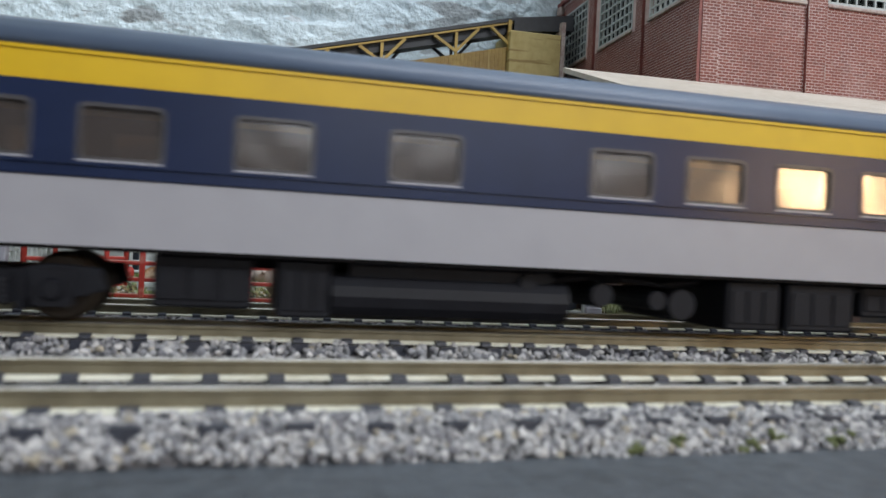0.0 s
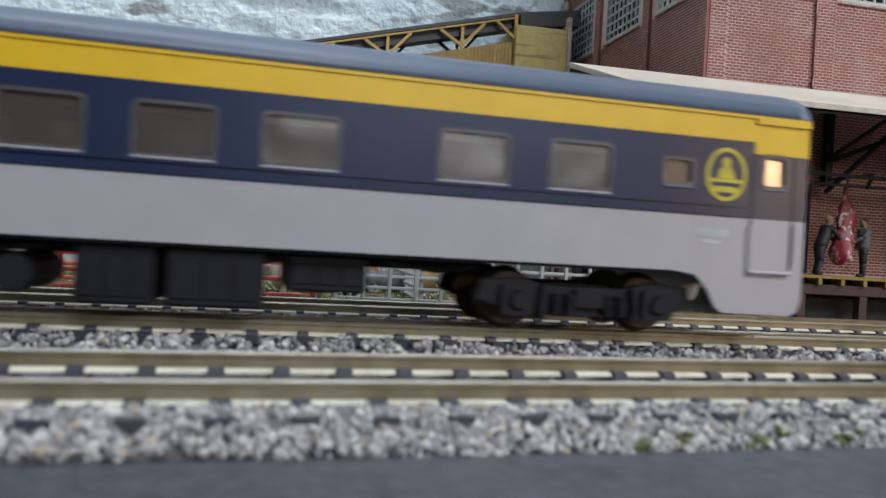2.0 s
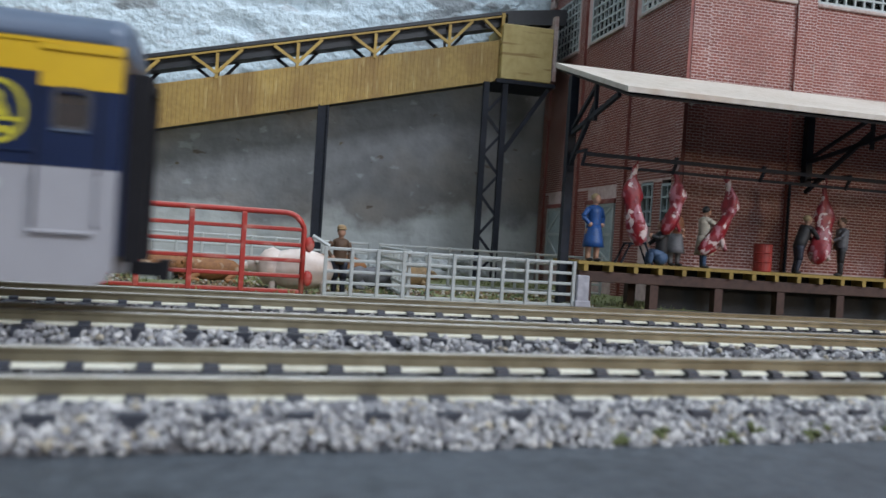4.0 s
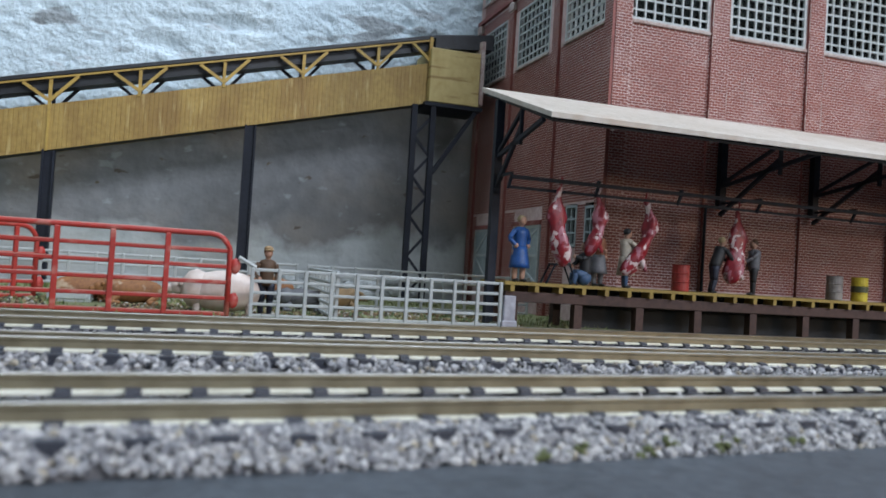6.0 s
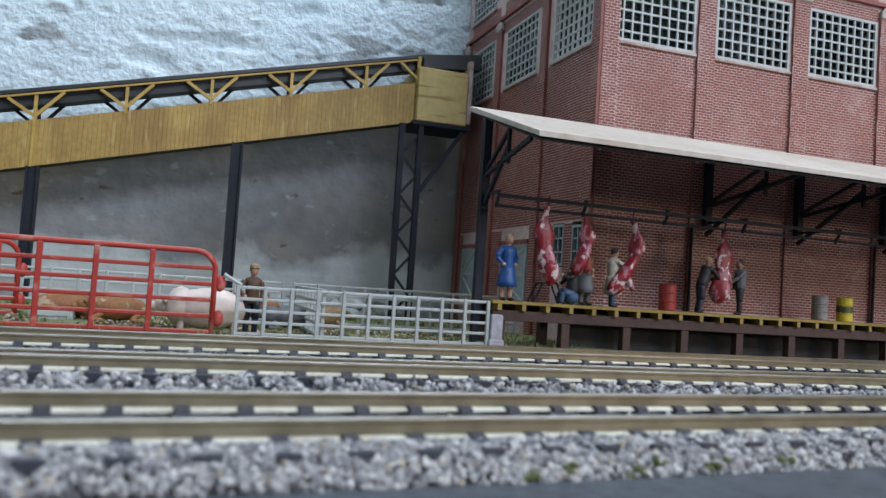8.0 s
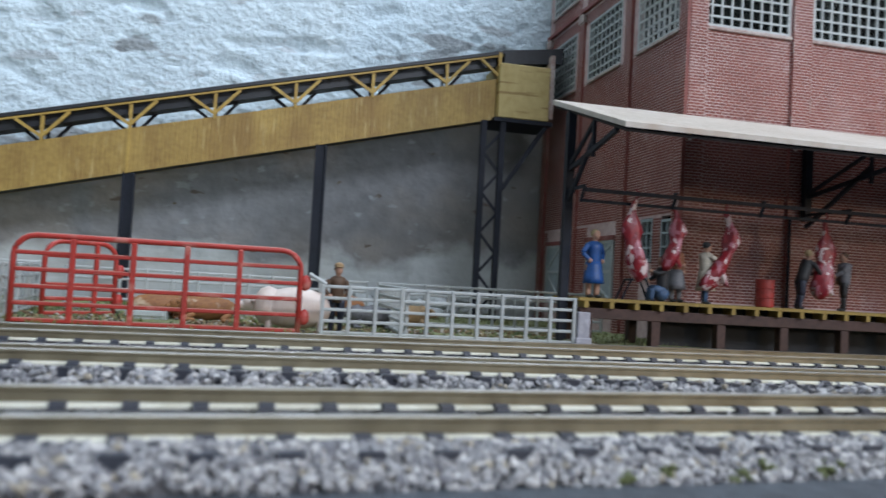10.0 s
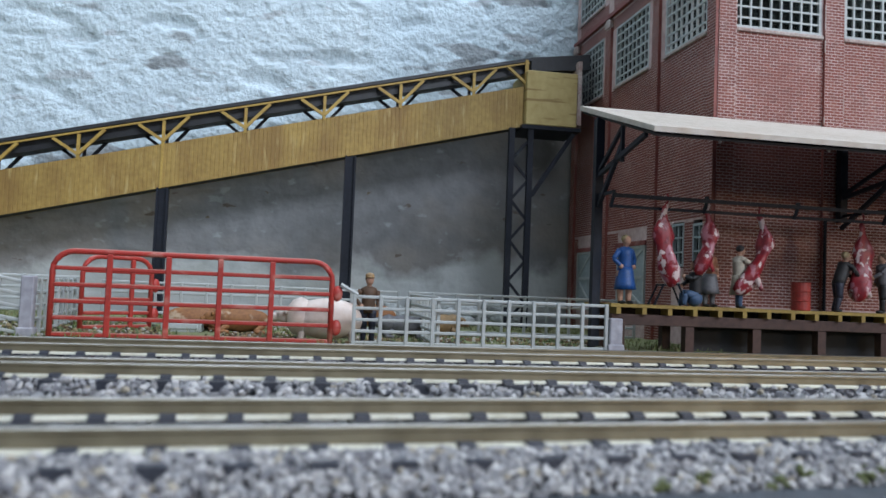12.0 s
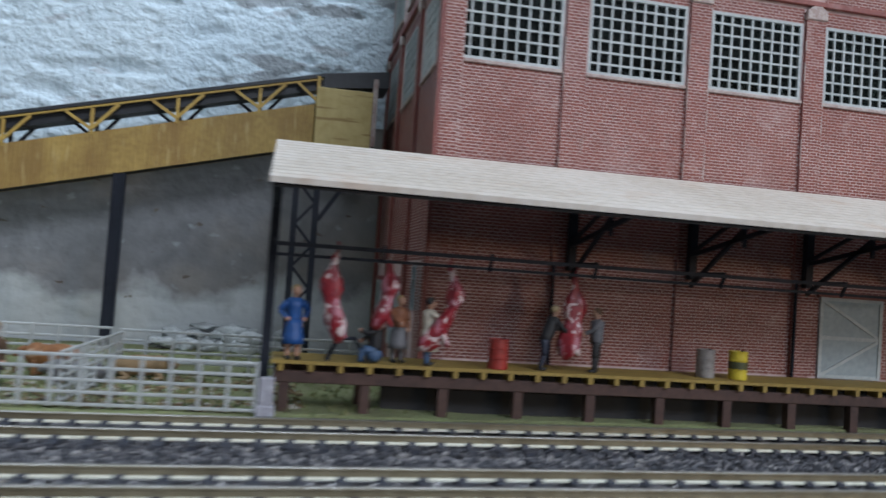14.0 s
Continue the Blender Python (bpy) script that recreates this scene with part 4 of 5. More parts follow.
# ---- painted figures, drums ----
def figure(label, x, y, z, turn, shirt, legs, hair, arms, skirt=None, stoop=0.0, sit=False, hat=None, size=1.13):
    """One small cast figure, about 20 mm tall, in a single mesh."""
    keys = list(FIG)
    ix = {k: i for i, k in enumerate(keys)}
    bm = BM()
    hip = 4.0 if sit else 9.6
    top = hip + 6.4
    fx = stoop * 3.2
    if sit:
        for d in (-1.2, 1.2):
            limb(bm, (0, d, 3.4), (3.6, d, 4.0), 1.35, 1.2, ix[legs])
            limb(bm, (3.6, d, 4.0), (4.2, d, 0.4), 1.1, 0.8, ix[legs])
        blob(bm, (0.3, 0, 2.4), 2.6, 2.8, 2.4, mi=ix[legs])
    else:
        for d in (-1.15, 1.15):
            limb(bm, (0.3 * d, d, hip), (0.5 * d + 0.3 * stoop, d, 4.6), 1.35, 1.05, ix[legs])
            limb(bm, (0.5 * d + 0.3 * stoop, d, 4.8), (0.4 * d - stoop, d, 0.7), 1.0, 0.75, ix[legs])
            blob(bm, (0.4 * d + 0.7 - stoop, d, 0.5), 1.5, 0.75, 0.55, mi=ix["black"])
    limb(bm, (0, 0, hip - 0.7), (fx, 0, top), 1.95, 2.25, ix[shirt])
    blob(bm, (fx, 0, top - 0.5), 1.7, 2.6, 1.3, mi=ix[shirt])
    if skirt:
        limb(bm, (0, 0, hip + 1.0), (0.2, 0, 4.2), 2.2, 3.2, ix[skirt])
    limb(bm, (fx, 0, top), (fx + 0.3, 0, top + 1.6), 0.8, 0.75, ix["skin"])
    blob(bm, (fx + 0.5, 0, top + 2.4), 1.35, 1.2, 1.55, mi=ix["skin"])
    blob(bm, (fx + 0.1, 0, top + 2.9), 1.4, 1.35, 1.3, mi=ix[hair])
    if hat:
        blob(bm, (fx + 0.9, 0, top + 3.3), 1.7, 1.5, 0.3, mi=ix[hat])
        blob(bm, (fx + 0.2, 0, top + 3.7), 1.5, 1.4, 1.0, mi=ix[hat])
    for d, (ex, ey, ez), (hx, hy, hz) in arms:
        limb(bm, (fx, d * 2.4, top - 0.6), (fx + ex, d * ey, top + ez), 0.85, 0.75, ix[shirt])
        limb(bm, (fx + ex, d * ey, top + ez), (fx + hx, d * hy, top + hz), 0.7, 0.6, ix[shirt])
        blob(bm, (fx + hx, d * hy, top + hz), 0.75, 0.7, 0.75, mi=ix["skin"])
    for v in bm.verts:
        v.co *= size
    ob = part("figurine", bm, [FIG[k] for k in keys])
    ob.matrix_world = pose(x * K, y * K, z * K, 0, 0, turn)
    return tagged(ob, label, "figurine", "painted figures")


DOWN = ((0.3, 2.9, -3.4), (1.0, 2.6, -6.2))
AKIMBO = ((-0.5, 4.0, -3.0), (1.0, 2.4, -5.2))
REACH = ((2.2, 2.6, -1.8), (4.4, 1.6, -1.0))
REACHLOW = ((2.0, 2.6, -2.8), (4.2, 1.4, -4.2))
figure("painted figure in a blue dress standing on the dock", 113.2, 259.5, DOCK_Z, -70, "blue", "skin", "blond", [(1, *AKIMBO), (-1, *AKIMBO)], skirt="blue", size=1.2)
figure("painted seated figure in dark clothes and blue apron", 140.0, 259.5, DOCK_Z, 175, "black", "jean", "brown", [(1, *REACH), (-1, *REACHLOW)], sit=True)
figure("painted figure in grey overalls beside a carcass", 148.0, 264.5, DOCK_Z, -70, "orange", "grey", "blond", [(1, *DOWN), (-1, *REACHLOW)], skirt="grey")
figure("painted figure in a cream coat holding a carcass", 157.6, 260.5, DOCK_Z, 5, "cream", "jean", "black", [(1, *REACH), (-1, *REACH)], skirt="cream")
figure("painted stooping figure in black pushing a carcass", 199.0, 262.5, DOCK_Z, 5, "black", "navy", "blond", [(1, *REACHLOW), (-1, *REACHLOW)], stoop=0.9)
figure("painted figure in dark overalls standing by a carcass", 218.5, 263.0, DOCK_Z, 170, "grey", "black", "brown", [(1, *REACHLOW), (-1, *DOWN)])
figure("painted figure with a cap behind the stock fence", 24.5, 262.0, GROUND_Z + 0.2, -80, "brown", "navy", "brown", [(1, *DOWN), (-1, *AKIMBO)], hat="tan")


def drum(label, x, y, z, material, bands=None):
    bm = BM()
    prof = [(3.1, 0), (3.35, 0.35), (3.3, 3.3), (3.55, 3.5), (3.3, 3.75), (3.3, 6.7), (3.55, 6.9), (3.3, 7.15), (3.3, 9.9), (3.45, 10.3), (3.1, 10.3), (3.0, 9.9)]
    rings = [[bm.verts.new((r * math.cos(2 * math.pi * j / 20) * K, r * math.sin(2 * math.pi * j / 20) * K, h * K)) for j in range(20)] for r, h in prof]
    for a, b in zip(rings, rings[1:]):
        for j in range(20):
            bm.faces.new((a[j], a[(j + 1) % 20], b[(j + 1) % 20], b[j]))
    bm.faces.new(rings[0])
    bm.faces.new(rings[-1])
    root = thing("oil_drum", label, "drum", "drums on the dock", at=pose(x * K, y * K, z * K))
    part("barrel", bm, material, root, smooth=False)
    bm = BM()
    tube(bm, [(1.6, 0, 9.8), (1.6, 0, 10.6)], 0.5)
    part("bung", bm, M_STEEL, root)
    if bands:
        bm = BM()
        prism(bm, [(3.42 * math.cos(2 * math.pi * j / 20), 3.42 * math.sin(2 * math.pi * j / 20)) for j in range(20)], 3.9, 6.5, "z")
        part("painted_band", bm, bands, root, "dark olive painted band")


drum("red oil drum standing on the dock", 182.0, 260.0, DOCK_Z, M_DRUMR)
drum("weathered grey oil drum standing on the dock", 262.0, 265.0, DOCK_Z, M_DRUMG)
drum("yellow oil drum with a dark band on the dock", 274.5, 264.0, DOCK_Z, M_DRUMY, M_DRUMB)

bm = BM()
for y in (259.5, 264.5):
    tube(bm, [(124.5, y, DOCK_Z), (127.8, y, DOCK_Z + 7.2), (133.5, y, DOCK_Z + 7.6), (137.0, y, DOCK_Z)], 0.5, 6)
tube(bm, [(127.8, 259.5, DOCK_Z + 7.2), (127.8, 264.5, DOCK_Z + 7.2)], 0.45, 6)
tube(bm, [(133.5, 259.5, DOCK_Z + 7.6), (133.5, 264.5, DOCK_Z + 7.6)], 0.45, 6)
tagged(part("work_stand", bm, M_STEEL), "small black bent-bar work stand on the dock", "stand")


# ---- conveyor to the plant ----
def pz(x):
    return 58.9 + 0.2445 * (x + 156.6)


conv = thing("inclined_conveyor", "inclined ochre-sided covered conveyor on dark steel posts", "conveyor")
CY = 413.0
for a, b in ((-400, -68.2), (-67.8, 118.5)):
    bm = BM()
    n = int((b - a) / 2.1)
    cols = []
    for i in range(n + 1):
        u = a + (b - a) * i / n
        for du, yy in ((0.0, 0.0), (1.5, 0.0), (1.65, 0.16), (1.95, 0.16)):
            if u + du <= b + 0.01:
                cols.append([bm.verts.new(((u + du) * K, (CY + q) * K, (pz(u + du) + d) * K)) for q, d in ((yy, -22.2), (yy, 0.0), (1.6, 0.0), (1.6, -22.2))])
    for p, q in zip(cols, cols[1:]):
        for e in range(4):
            bm.faces.new((p[e], q[e], q[(e + 1) % 4], p[(e + 1) % 4]))
    bm.faces.new(cols[0])
    bm.faces.new(cols[-1][::-1])
    part("side_panel", bm, M_CONV, conv, "ochre corrugated side panel")
bm = BM()
prism(bm, [(-68.6, pz(-68.6) - 22.4), (-67.4, pz(-67.4) - 22.4), (-67.4, pz(-67.4) + 0.4), (-68.6, pz(-68.6) + 0.4)], CY - 0.6, CY + 0.2)
part("panel_joint", bm, M_YTRUSS, conv)
# floor seen from below, coloured as dark as its shade
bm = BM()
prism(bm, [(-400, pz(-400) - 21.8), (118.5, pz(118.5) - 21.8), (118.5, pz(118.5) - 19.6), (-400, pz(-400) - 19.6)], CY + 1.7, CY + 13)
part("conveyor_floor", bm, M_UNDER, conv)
bm = BM()
prism(bm, [(-400, pz(-400) - 21.8), (118.5, pz(118.5) - 21.8), (118.5, pz(118.5)), (-400, pz(-400))], CY + 13.1, CY + 14.3)
part("rear_panel", bm, M_CONV, conv)
bm = BM()
prism(bm, [(-400, pz(-400) + 7.6), (122, pz(122) + 7.6), (122, pz(122) + 13.6), (-400, pz(-400) + 13.6)], CY + 3, CY + 13)
prism(bm, [(-400, pz(-400) + 13.6), (122, pz(122) + 13.6), (122, pz(122) + 15.4), (-400, pz(-400) + 15.4)], CY - 0.6, CY + 15)
part("belt_cover", bm, M_BLACK, conv, "black conveyor cover")
bm = BM()
prism(bm, [(122.1, 134.8), (156, 138.5), (156, 147.2), (122.1, pz(122) + 15.4)], CY - 0.5, CY + 25)
part("belt_cover_head", bm, M_BLACK, conv, "black conveyor cover")
bm = BM()
bar(bm, (-400, CY - 0.2, pz(-400) + 12.6), (121, CY - 0.2, pz(121) + 12.6), 0.9, 0.9)
part("top_chord", bm, M_YTRUSS, conv)
for k in range(-8, 5):
    x = -68.0 + 39.6 * k
    bm = BM()
    bar(bm, (x, CY + 0.3, pz(x) - 1.0), (x, CY + 0.3, pz(x) + 11.8), 1.5, 1.5)
    bar(bm, (x, CY + 0.1, pz(x) + 1.6), (x - 12.0, CY + 0.1, pz(x - 12) + 11.9), 1.4, 1.5)
    bar(bm, (x, CY - 0.1, pz(x) + 1.6), (x + 12.0, CY - 0.1, pz(x + 12) + 11.9), 1.4, 1.5)
    part("truss_brace", bm, M_YTRUSS, conv)
    bm = BM()
    bar(bm, (x, CY + 12, pz(x) - 6.0), (x, CY + 12, pz(x) + 8.5), 1.5, 1.5)
    bar(bm, (x, CY + 12, pz(x) - 2.0), (x - 11.0, CY + 12, pz(x - 11) + 8.5), 1.4, 1.5)
    bar(bm, (x, CY + 12, pz(x) - 2.0), (x + 11.0, CY + 12, pz(x + 11) + 8.5), 1.4, 1.5)
    part("rear_truss_brace", bm, M_STEEL, conv)
bm = BM()
bar(bm, (119.5, CY - 0.4, pz(119.5) - 2), (119.5, CY - 0.4, pz(119.5) + 14.2), 1.7, 1.7)
bar(bm, (119.5, CY - 0.6, pz(119.5) + 1), (109, CY - 0.6, pz(109) + 12.0), 1.4, 1.4)
part("end_post", bm, M_YTRUSS, conv)
bm = BM()
bx(bm, 118.9, 147.6, CY - 4.5, CY + 25, 104.6, 134.3)
part("transfer_box", bm, M_WOOD, conv, "pale yellow plywood transfer box", bevel=0.35)
bm = BM()
bx(bm, 147.8, 150.0, CY - 4.8, CY + 24, 106, 141.5)
part("box_end_plate", bm, M_CAP, conv)
bm = BM()
bx(bm, 117.0, 150.5, CY - 4, CY + 24, 102.4, 104.5)
part("box_bearer", bm, M_STEEL, conv)


def leg_post(x, y, top):
    bm = BM()
    bx(bm, x - 2.6, x + 1.9, y - 0.6, y + 0.6, GROUND_Z - 0.5, top)
    bx(bm, x - 2.9, x - 1.9, y - 1.9, y + 1.9, GROUND_Z - 0.5, top)
    bx(bm, x + 1.9, x + 2.9, y - 1.9, y + 1.9, GROUND_Z - 0.5, top)
    return part("support_post", bm, M_STEEL, conv)


leg_post(26.0, 414.5, pz(26) - 22.3)
leg_post(-67.0, 414.5, pz(-67) - 22.3)
leg_post(-152.5, 414.5, pz(-152.5) - 22.3)
leg_post(-238.0, 414.5, pz(-238) - 22.3)
for y in (CY - 1.5,):
    legs = []
    for x in (112.0, 122.5):
        bm = BM()
        bar(bm, (x, y, GROUND_Z - 0.5), (x, y, 102.3), 3.0, 3.0)
        legs.append(part("tower_leg", bm, M_STEEL, conv))
    z, s = GROUND_Z + 3, 1
    while z < 92:
        bm = BM()
        bar(bm, (112.6 if s > 0 else 121.9, y, z), (121.9 if s > 0 else 112.6, y, z + 11), 0.8, 1.4)
        part("lacing_bar", bm, M_STEEL, legs[0])
        z, s = z + 11, -s
    bm = BM()
    bar(bm, (124.0, y, 66), (147, y, 101.5), 2.0, 2.2)
    part("tower_brace", bm, M_STEEL, legs[1])


# ---- stock pens ----
def stock_gate(x, y, z, turn, long, tall, verticals, lean=0.0):
    g = thing("stock_gate", "red tubular stock gate with worn paint", "gate", "red gates", at=pose(x * K, y * K, z * K, lean, 0, turn))
    r = 0.88
    pts = [(0, 0, 0.2), (0, 0, tall - 6)]
    for a in range(1, 6):
        t = math.pi / 2 * a / 5
        pts.append((6 - 6 * math.cos(t), 0, tall - 6 + 6 * math.sin(t)))
    for a in range(0, 6):
        t = math.pi / 2 * a / 5
        pts.append((long - 6 + 6 * math.sin(t), 0, tall - 6 + 6 * math.cos(t)))
    pts += [(long, 0, 0.2)]
    bm = BM()
    tube(bm, pts, r, 8)
    frame_ob = part("outer_frame", bm, [M_RED, M_REDWORN], g, smooth=True)
    for p in frame_ob.data.polygons:
        p.material_index = 1 if p.normal.z > 0.75 else 0
    for k in range(5):
        z0 = 0.8 + k * (tall - 1.0) / 5
        bm = BM()
        bar(bm, (0.6, 0, z0), (long - 0.6, 0, z0), 1.4, 1.3)
        ob = part("rail_bar", bm, [M_RED, M_REDWORN], g, bevel=0.25)
        for p in ob.data.polygons:
            p.material_index = 1 if p.normal.z > 0.6 else 0
    for f in verticals:
        bm = BM()
        bar(bm, (long * f, -0.55, 0.2), (long * f, -0.55, tall - 0.6), 1.6, 1.3)
        part("upright", bm, M_RED, g, bevel=0.25)
    for k in (0.2, 0.62):
        bm = BM()
        blob(bm, (long + 1.8, 0, tall * k), 1.7, 1.2, 2.6)
        part("hinge", bm, M_RED, g)
    return g


stock_gate(-70.6, 252.0, -5.2, 0.0, 82.4, 25.6, (0.195, 0.40, 0.585, 0.775))
stock_gate(-72.0, 292.0, -5.4, 40.0, 26.0, 25.5, (0.36, 0.7))


def stock_fence(x, y, z, turn, long, tall, posts, rails=5, pitch=0.0):
    f = thing("stock_fence", "pale grey panel of tubular stock fencing", "fence", "grey fences", at=pose(x * K, y * K, z * K, 0, pitch, turn))
    for k in range(rails):
        z0 = 0.6 + (tall - 1.2) * k / (rails - 1)
        bm = BM()
        bar(bm, (0, 0, z0), (long, 0, z0), 0.9, 1.0)
        part("fence_rail", bm, M_FENCE, f, bevel=0.2)
    for i in range(posts + 1):
        bm = BM()
        bar(bm, (long * i / posts, -0.4, 0), (long * i / posts, -0.4, tall), 1.15, 1.15)
        part("fence_post", bm, M_FENCE, f, bevel=0.15)
    return f


front_fence = stock_fence(19.0, 251.0, -5.0, -0.4, 84.0, 15.6, 10)
bm = BM()
tube(bm, [(-4.5, 0, 18.6), (-2.0, 0, 17.2), (1.0, 0, 15.6)], 0.75, 6)
part("latch_bar", bm, M_FENCE, front_fence)
for x, y, w in ((106.2, 250.5, 4.4), (-76.5, 251.0, 3.6)):
    bm = BM()
    bx(bm, x - w / 2, x + w / 2, y - 1.8, y + 1.8, GROUND_Z - 0.4, 6.0 if x > 0 else 12.5)
    bx(bm, x - w / 2 - 0.6, x + w / 2 + 0.6, y - 2.2, y + 2.2, GROUND_Z - 0.4, -2.6)
    tagged(part("gate_block", bm, mat("lilac_grey_block", (0.40, 0.40, 0.45), 0.5, scale=60), bevel=0.3), "pale lilac-grey post block at the end of the fence", "post")
stock_fence(-78.5, 251.5, -5.0, 184.0, 92.0, 16.0, 10, pitch=-11.0)
stock_fence(48.0, 330.0, -5.0, -1.0, 100.0, 17.0, 10)
stock_fence(-74.0, 333.0, -5.0, 1.0, 118.0, 17.0, 12)
stock_fence(-190.0, 300.0, -5.0, 14.0, 112.0, 18.0, 12)
stock_fence(46.0, 252.5, -5.0, 88.0, 76.0, 16.0, 8)
stock_fence(-76.0, 253.0, -5.0, 96.0, 78.0, 17.0, 8)


def animal(label, category, x, y, turn, material, long, lying=False, fat=1.0):
    bm = BM()
    h = 2.2 if lying else 5.0
    blob(bm, (0, 0, h + 2.6), long * 0.5, long * 0.2 * fat, long * 0.21 * fat, sub=3, rough=0.0 if fat > 1 else 0.8)
    blob(bm, (long * 0.36, 0, h + 3.0), long * 0.2, long * 0.19 * fat, long * 0.2 * fat, sub=2)
    blob(bm, (long * 0.56, 0, h + 3.4), long * 0.14, long * 0.1, long * 0.11, sub=2)
    limb(bm, (long * 0.6, 0, h + 3.2), (long * 0.74, 0, h + 2.4), long * 0.07, long * 0.055)
    if lying:
        for d in (-1, 1):
            for f in (-0.36, 0.28):
                limb(bm, (long * f, d * long * 0.16, h + 0.6), (long * (f + 0.16), d * long * 0.24, 0.6), long * 0.06, long * 0.045)
                limb(bm, (long * (f + 0.16), d * long * 0.24, 0.6), (long * (f - 0.02), d * long * 0.27, 0.5), long * 0.045, long * 0.035)
    for d in (-1, 1):
        blob(bm, (long * 0.54, d * long * 0.1, h + 4.6), long * 0.035, long * 0.06, long * 0.05, sub=1)
        if not lying:
            for f in (-0.33, 0.33):
                limb(bm, (long * f, d * long * 0.11, h + 1.5), (long * f, d * long * 0.11, 0.0), long * 0.055, long * 0.04)
    ob = part(category + "_model", bm, material, smooth=True)
    ob.matrix_world = pose(x * K, y * K, (GROUND_Z + 0.1) * K, 0, 0, turn)
    return tagged(ob, label, category, "pen animals")


animal("pale pink pig standing behind the red gate", "pig", 11.5, 265.0, 172, M_PIG, 25, fat=1.3)
animal("rusty brown calf lying in the pen", "calf", -18.0, 300, 190, M_COW, 20, True)
animal("rusty brown calf lying in the pen", "calf", -36.0, 306, 10, M_COW, 20, True)
animal("rusty brown steer standing in the pen", "steer", 30.0, 312, 170, M_COW, 21)
animal("pale calf lying in the pen", "calf", 58.0, 318, 12, FIG["tan"], 19, True)
animal("dark calf lying in the straw", "calf", 42.0, 296, 180, FIG["grey"], 18, True)

bm = BM()
bx(bm, -46, -32, 296, 304, GROUND_Z - 0.3, GROUND_Z + 3.6)
bx(bm, -45, -33, 295.4, 295.9, GROUND_Z + 1.0, GROUND_Z + 3.2)
tagged(part("feed_trough", bm, M_SASH, bevel=0.3), "pale grey feed trough in the pen", "trough")

bm = BM()
for i in range(46):
    r = random.Random(i)
    blob(bm, (r.uniform(46, 118), r.uniform(424, 441), GROUND_Z + r.uniform(0, 13) * (0.35 + 0.65 * r.random())), r.uniform(3, 9), r.uniform(2, 5), r.uniform(1.5, 4), sub=2, rough=2.2)
tagged(part("rubble_heap", bm, M_JUNK), "grey rubble heaped against the wall foot", "rubble", kind="stuff")


def tufts():
    r = random.Random(21)
    verts, faces = [], []
    for _ in range(5200):
        x, y = r.uniform(-190, 330), r.uniform(212, 425)
        if (y > 255 and x > 155) or y < 246 + 0.04 * x:
            continue
        if noise.noise((x * 0.03, y * 0.03, 5)) < -0.12:
            continue
        z = GROUND_Z + 0.5 * noise.noise((x * 0.05, y * 0.05, 0))
        for _ in range(4):
            a, h, w = r.uniform(0, 6.28), r.uniform(0.8, 2.4), r.uniform(0.15, 0.4)
            dx, dy = math.cos(a), math.sin(a)
            bx_, by_ = x + r.uniform(-1.2, 1.2), y + r.uniform(-1.2, 1.2)
            i = len(verts)
            verts += [((bx_ - dy * w) * K, (by_ + dx * w) * K, (z - 0.2) * K), ((bx_ + dy * w) * K, (by_ - dx * w) * K, (z - 0.2) * K), ((bx_ + dx * h * 0.6) * K, (by_ + dy * h * 0.6) * K, (z + h) * K)]
            faces.append((i, i + 1, i + 2))
    me = bpy.data.meshes.new("grass_tufts")
    me.from_pydata(verts, [], faces)
    me.materials.append(M_GRASS)
    tagged(new("grass_tufts", me), "dry green and straw-coloured grass tufts in the pens", "grass", kind="stuff")


tufts()


rng = random.Random(31)
spots = []
for _ in range(5200):
    x, y = rng.uniform(-120, 118), 253 + 80 * rng.random() ** 1.6
    if noise.noise((x * 0.045, y * 0.06, 2)) > -0.15:
        spots.append((x, y, GROUND_Z + rng.uniform(-0.1, 0.6)))
stones("pen_litter", "straw, dung and stones littering the stock pens", M_LITTER, spots, 0.75, Matrix())
bm = BM()
for k in range(7):
    r = random.Random(k + 50)
    s, n = (18 + k * 5.2 + r.uniform(-2, 2)), r.uniform(-2.3, -1.2)
    for _ in range(9):
        blob(bm, (s + r.uniform(-1.2, 1.2), n + r.uniform(-0.4, 0.4), bed_height(n, SHOULDER) + r.uniform(0.0, 0.7)), 0.5, 0.4, 0.4, sub=1, rough=0.3)
moss = tagged(part("moss_clumps", bm, mat("green_moss", (0.10, 0.115, 0.04), 0.9, dark=(0.05, 0.06, 0.025), scale=900)), "small green moss clumps in the ballast edge", "moss", kind="stuff")
moss.matrix_world = TRACK_AT


# ---- the passenger car ----
CAR_N = 78.05
RAIL_TOP = -0.2
car = thing("passenger_car", "dark blue passenger car with yellow letterboard and grey skirt", "railway car")
WIN = [(c, 11.9) for c in (-249.5, -231.0, -212.6, -190.3, -166.1, -131.0, -112.6, -94.0, -75.2, -47.0)] + [(-28.0, 11.4)]
SMALL = (-9.4, 6.0)
REAR, FORE, HALF = 17.0, -270.0, 17.4
ZB, ZG, ZW0, ZW1, ZY, ZR = 11.8, 21.9, 24.7, 32.8, 35.7, 40.6


def rounded(x0, x1, z0, z1, r, n=4):
    pts = []
    for cx, cz, a0 in ((x1 - r, z0 + r, -90), (x1 - r, z1 - r, 0), (x0 + r, z1 - r, 90), (x0 + r, z0 + r, 180)):
        for k in range(n + 1):
            a = radians(a0 + 90 * k / n)
            pts.append((cx + r * math.cos(a), cz + r * math.sin(a)))
    return pts


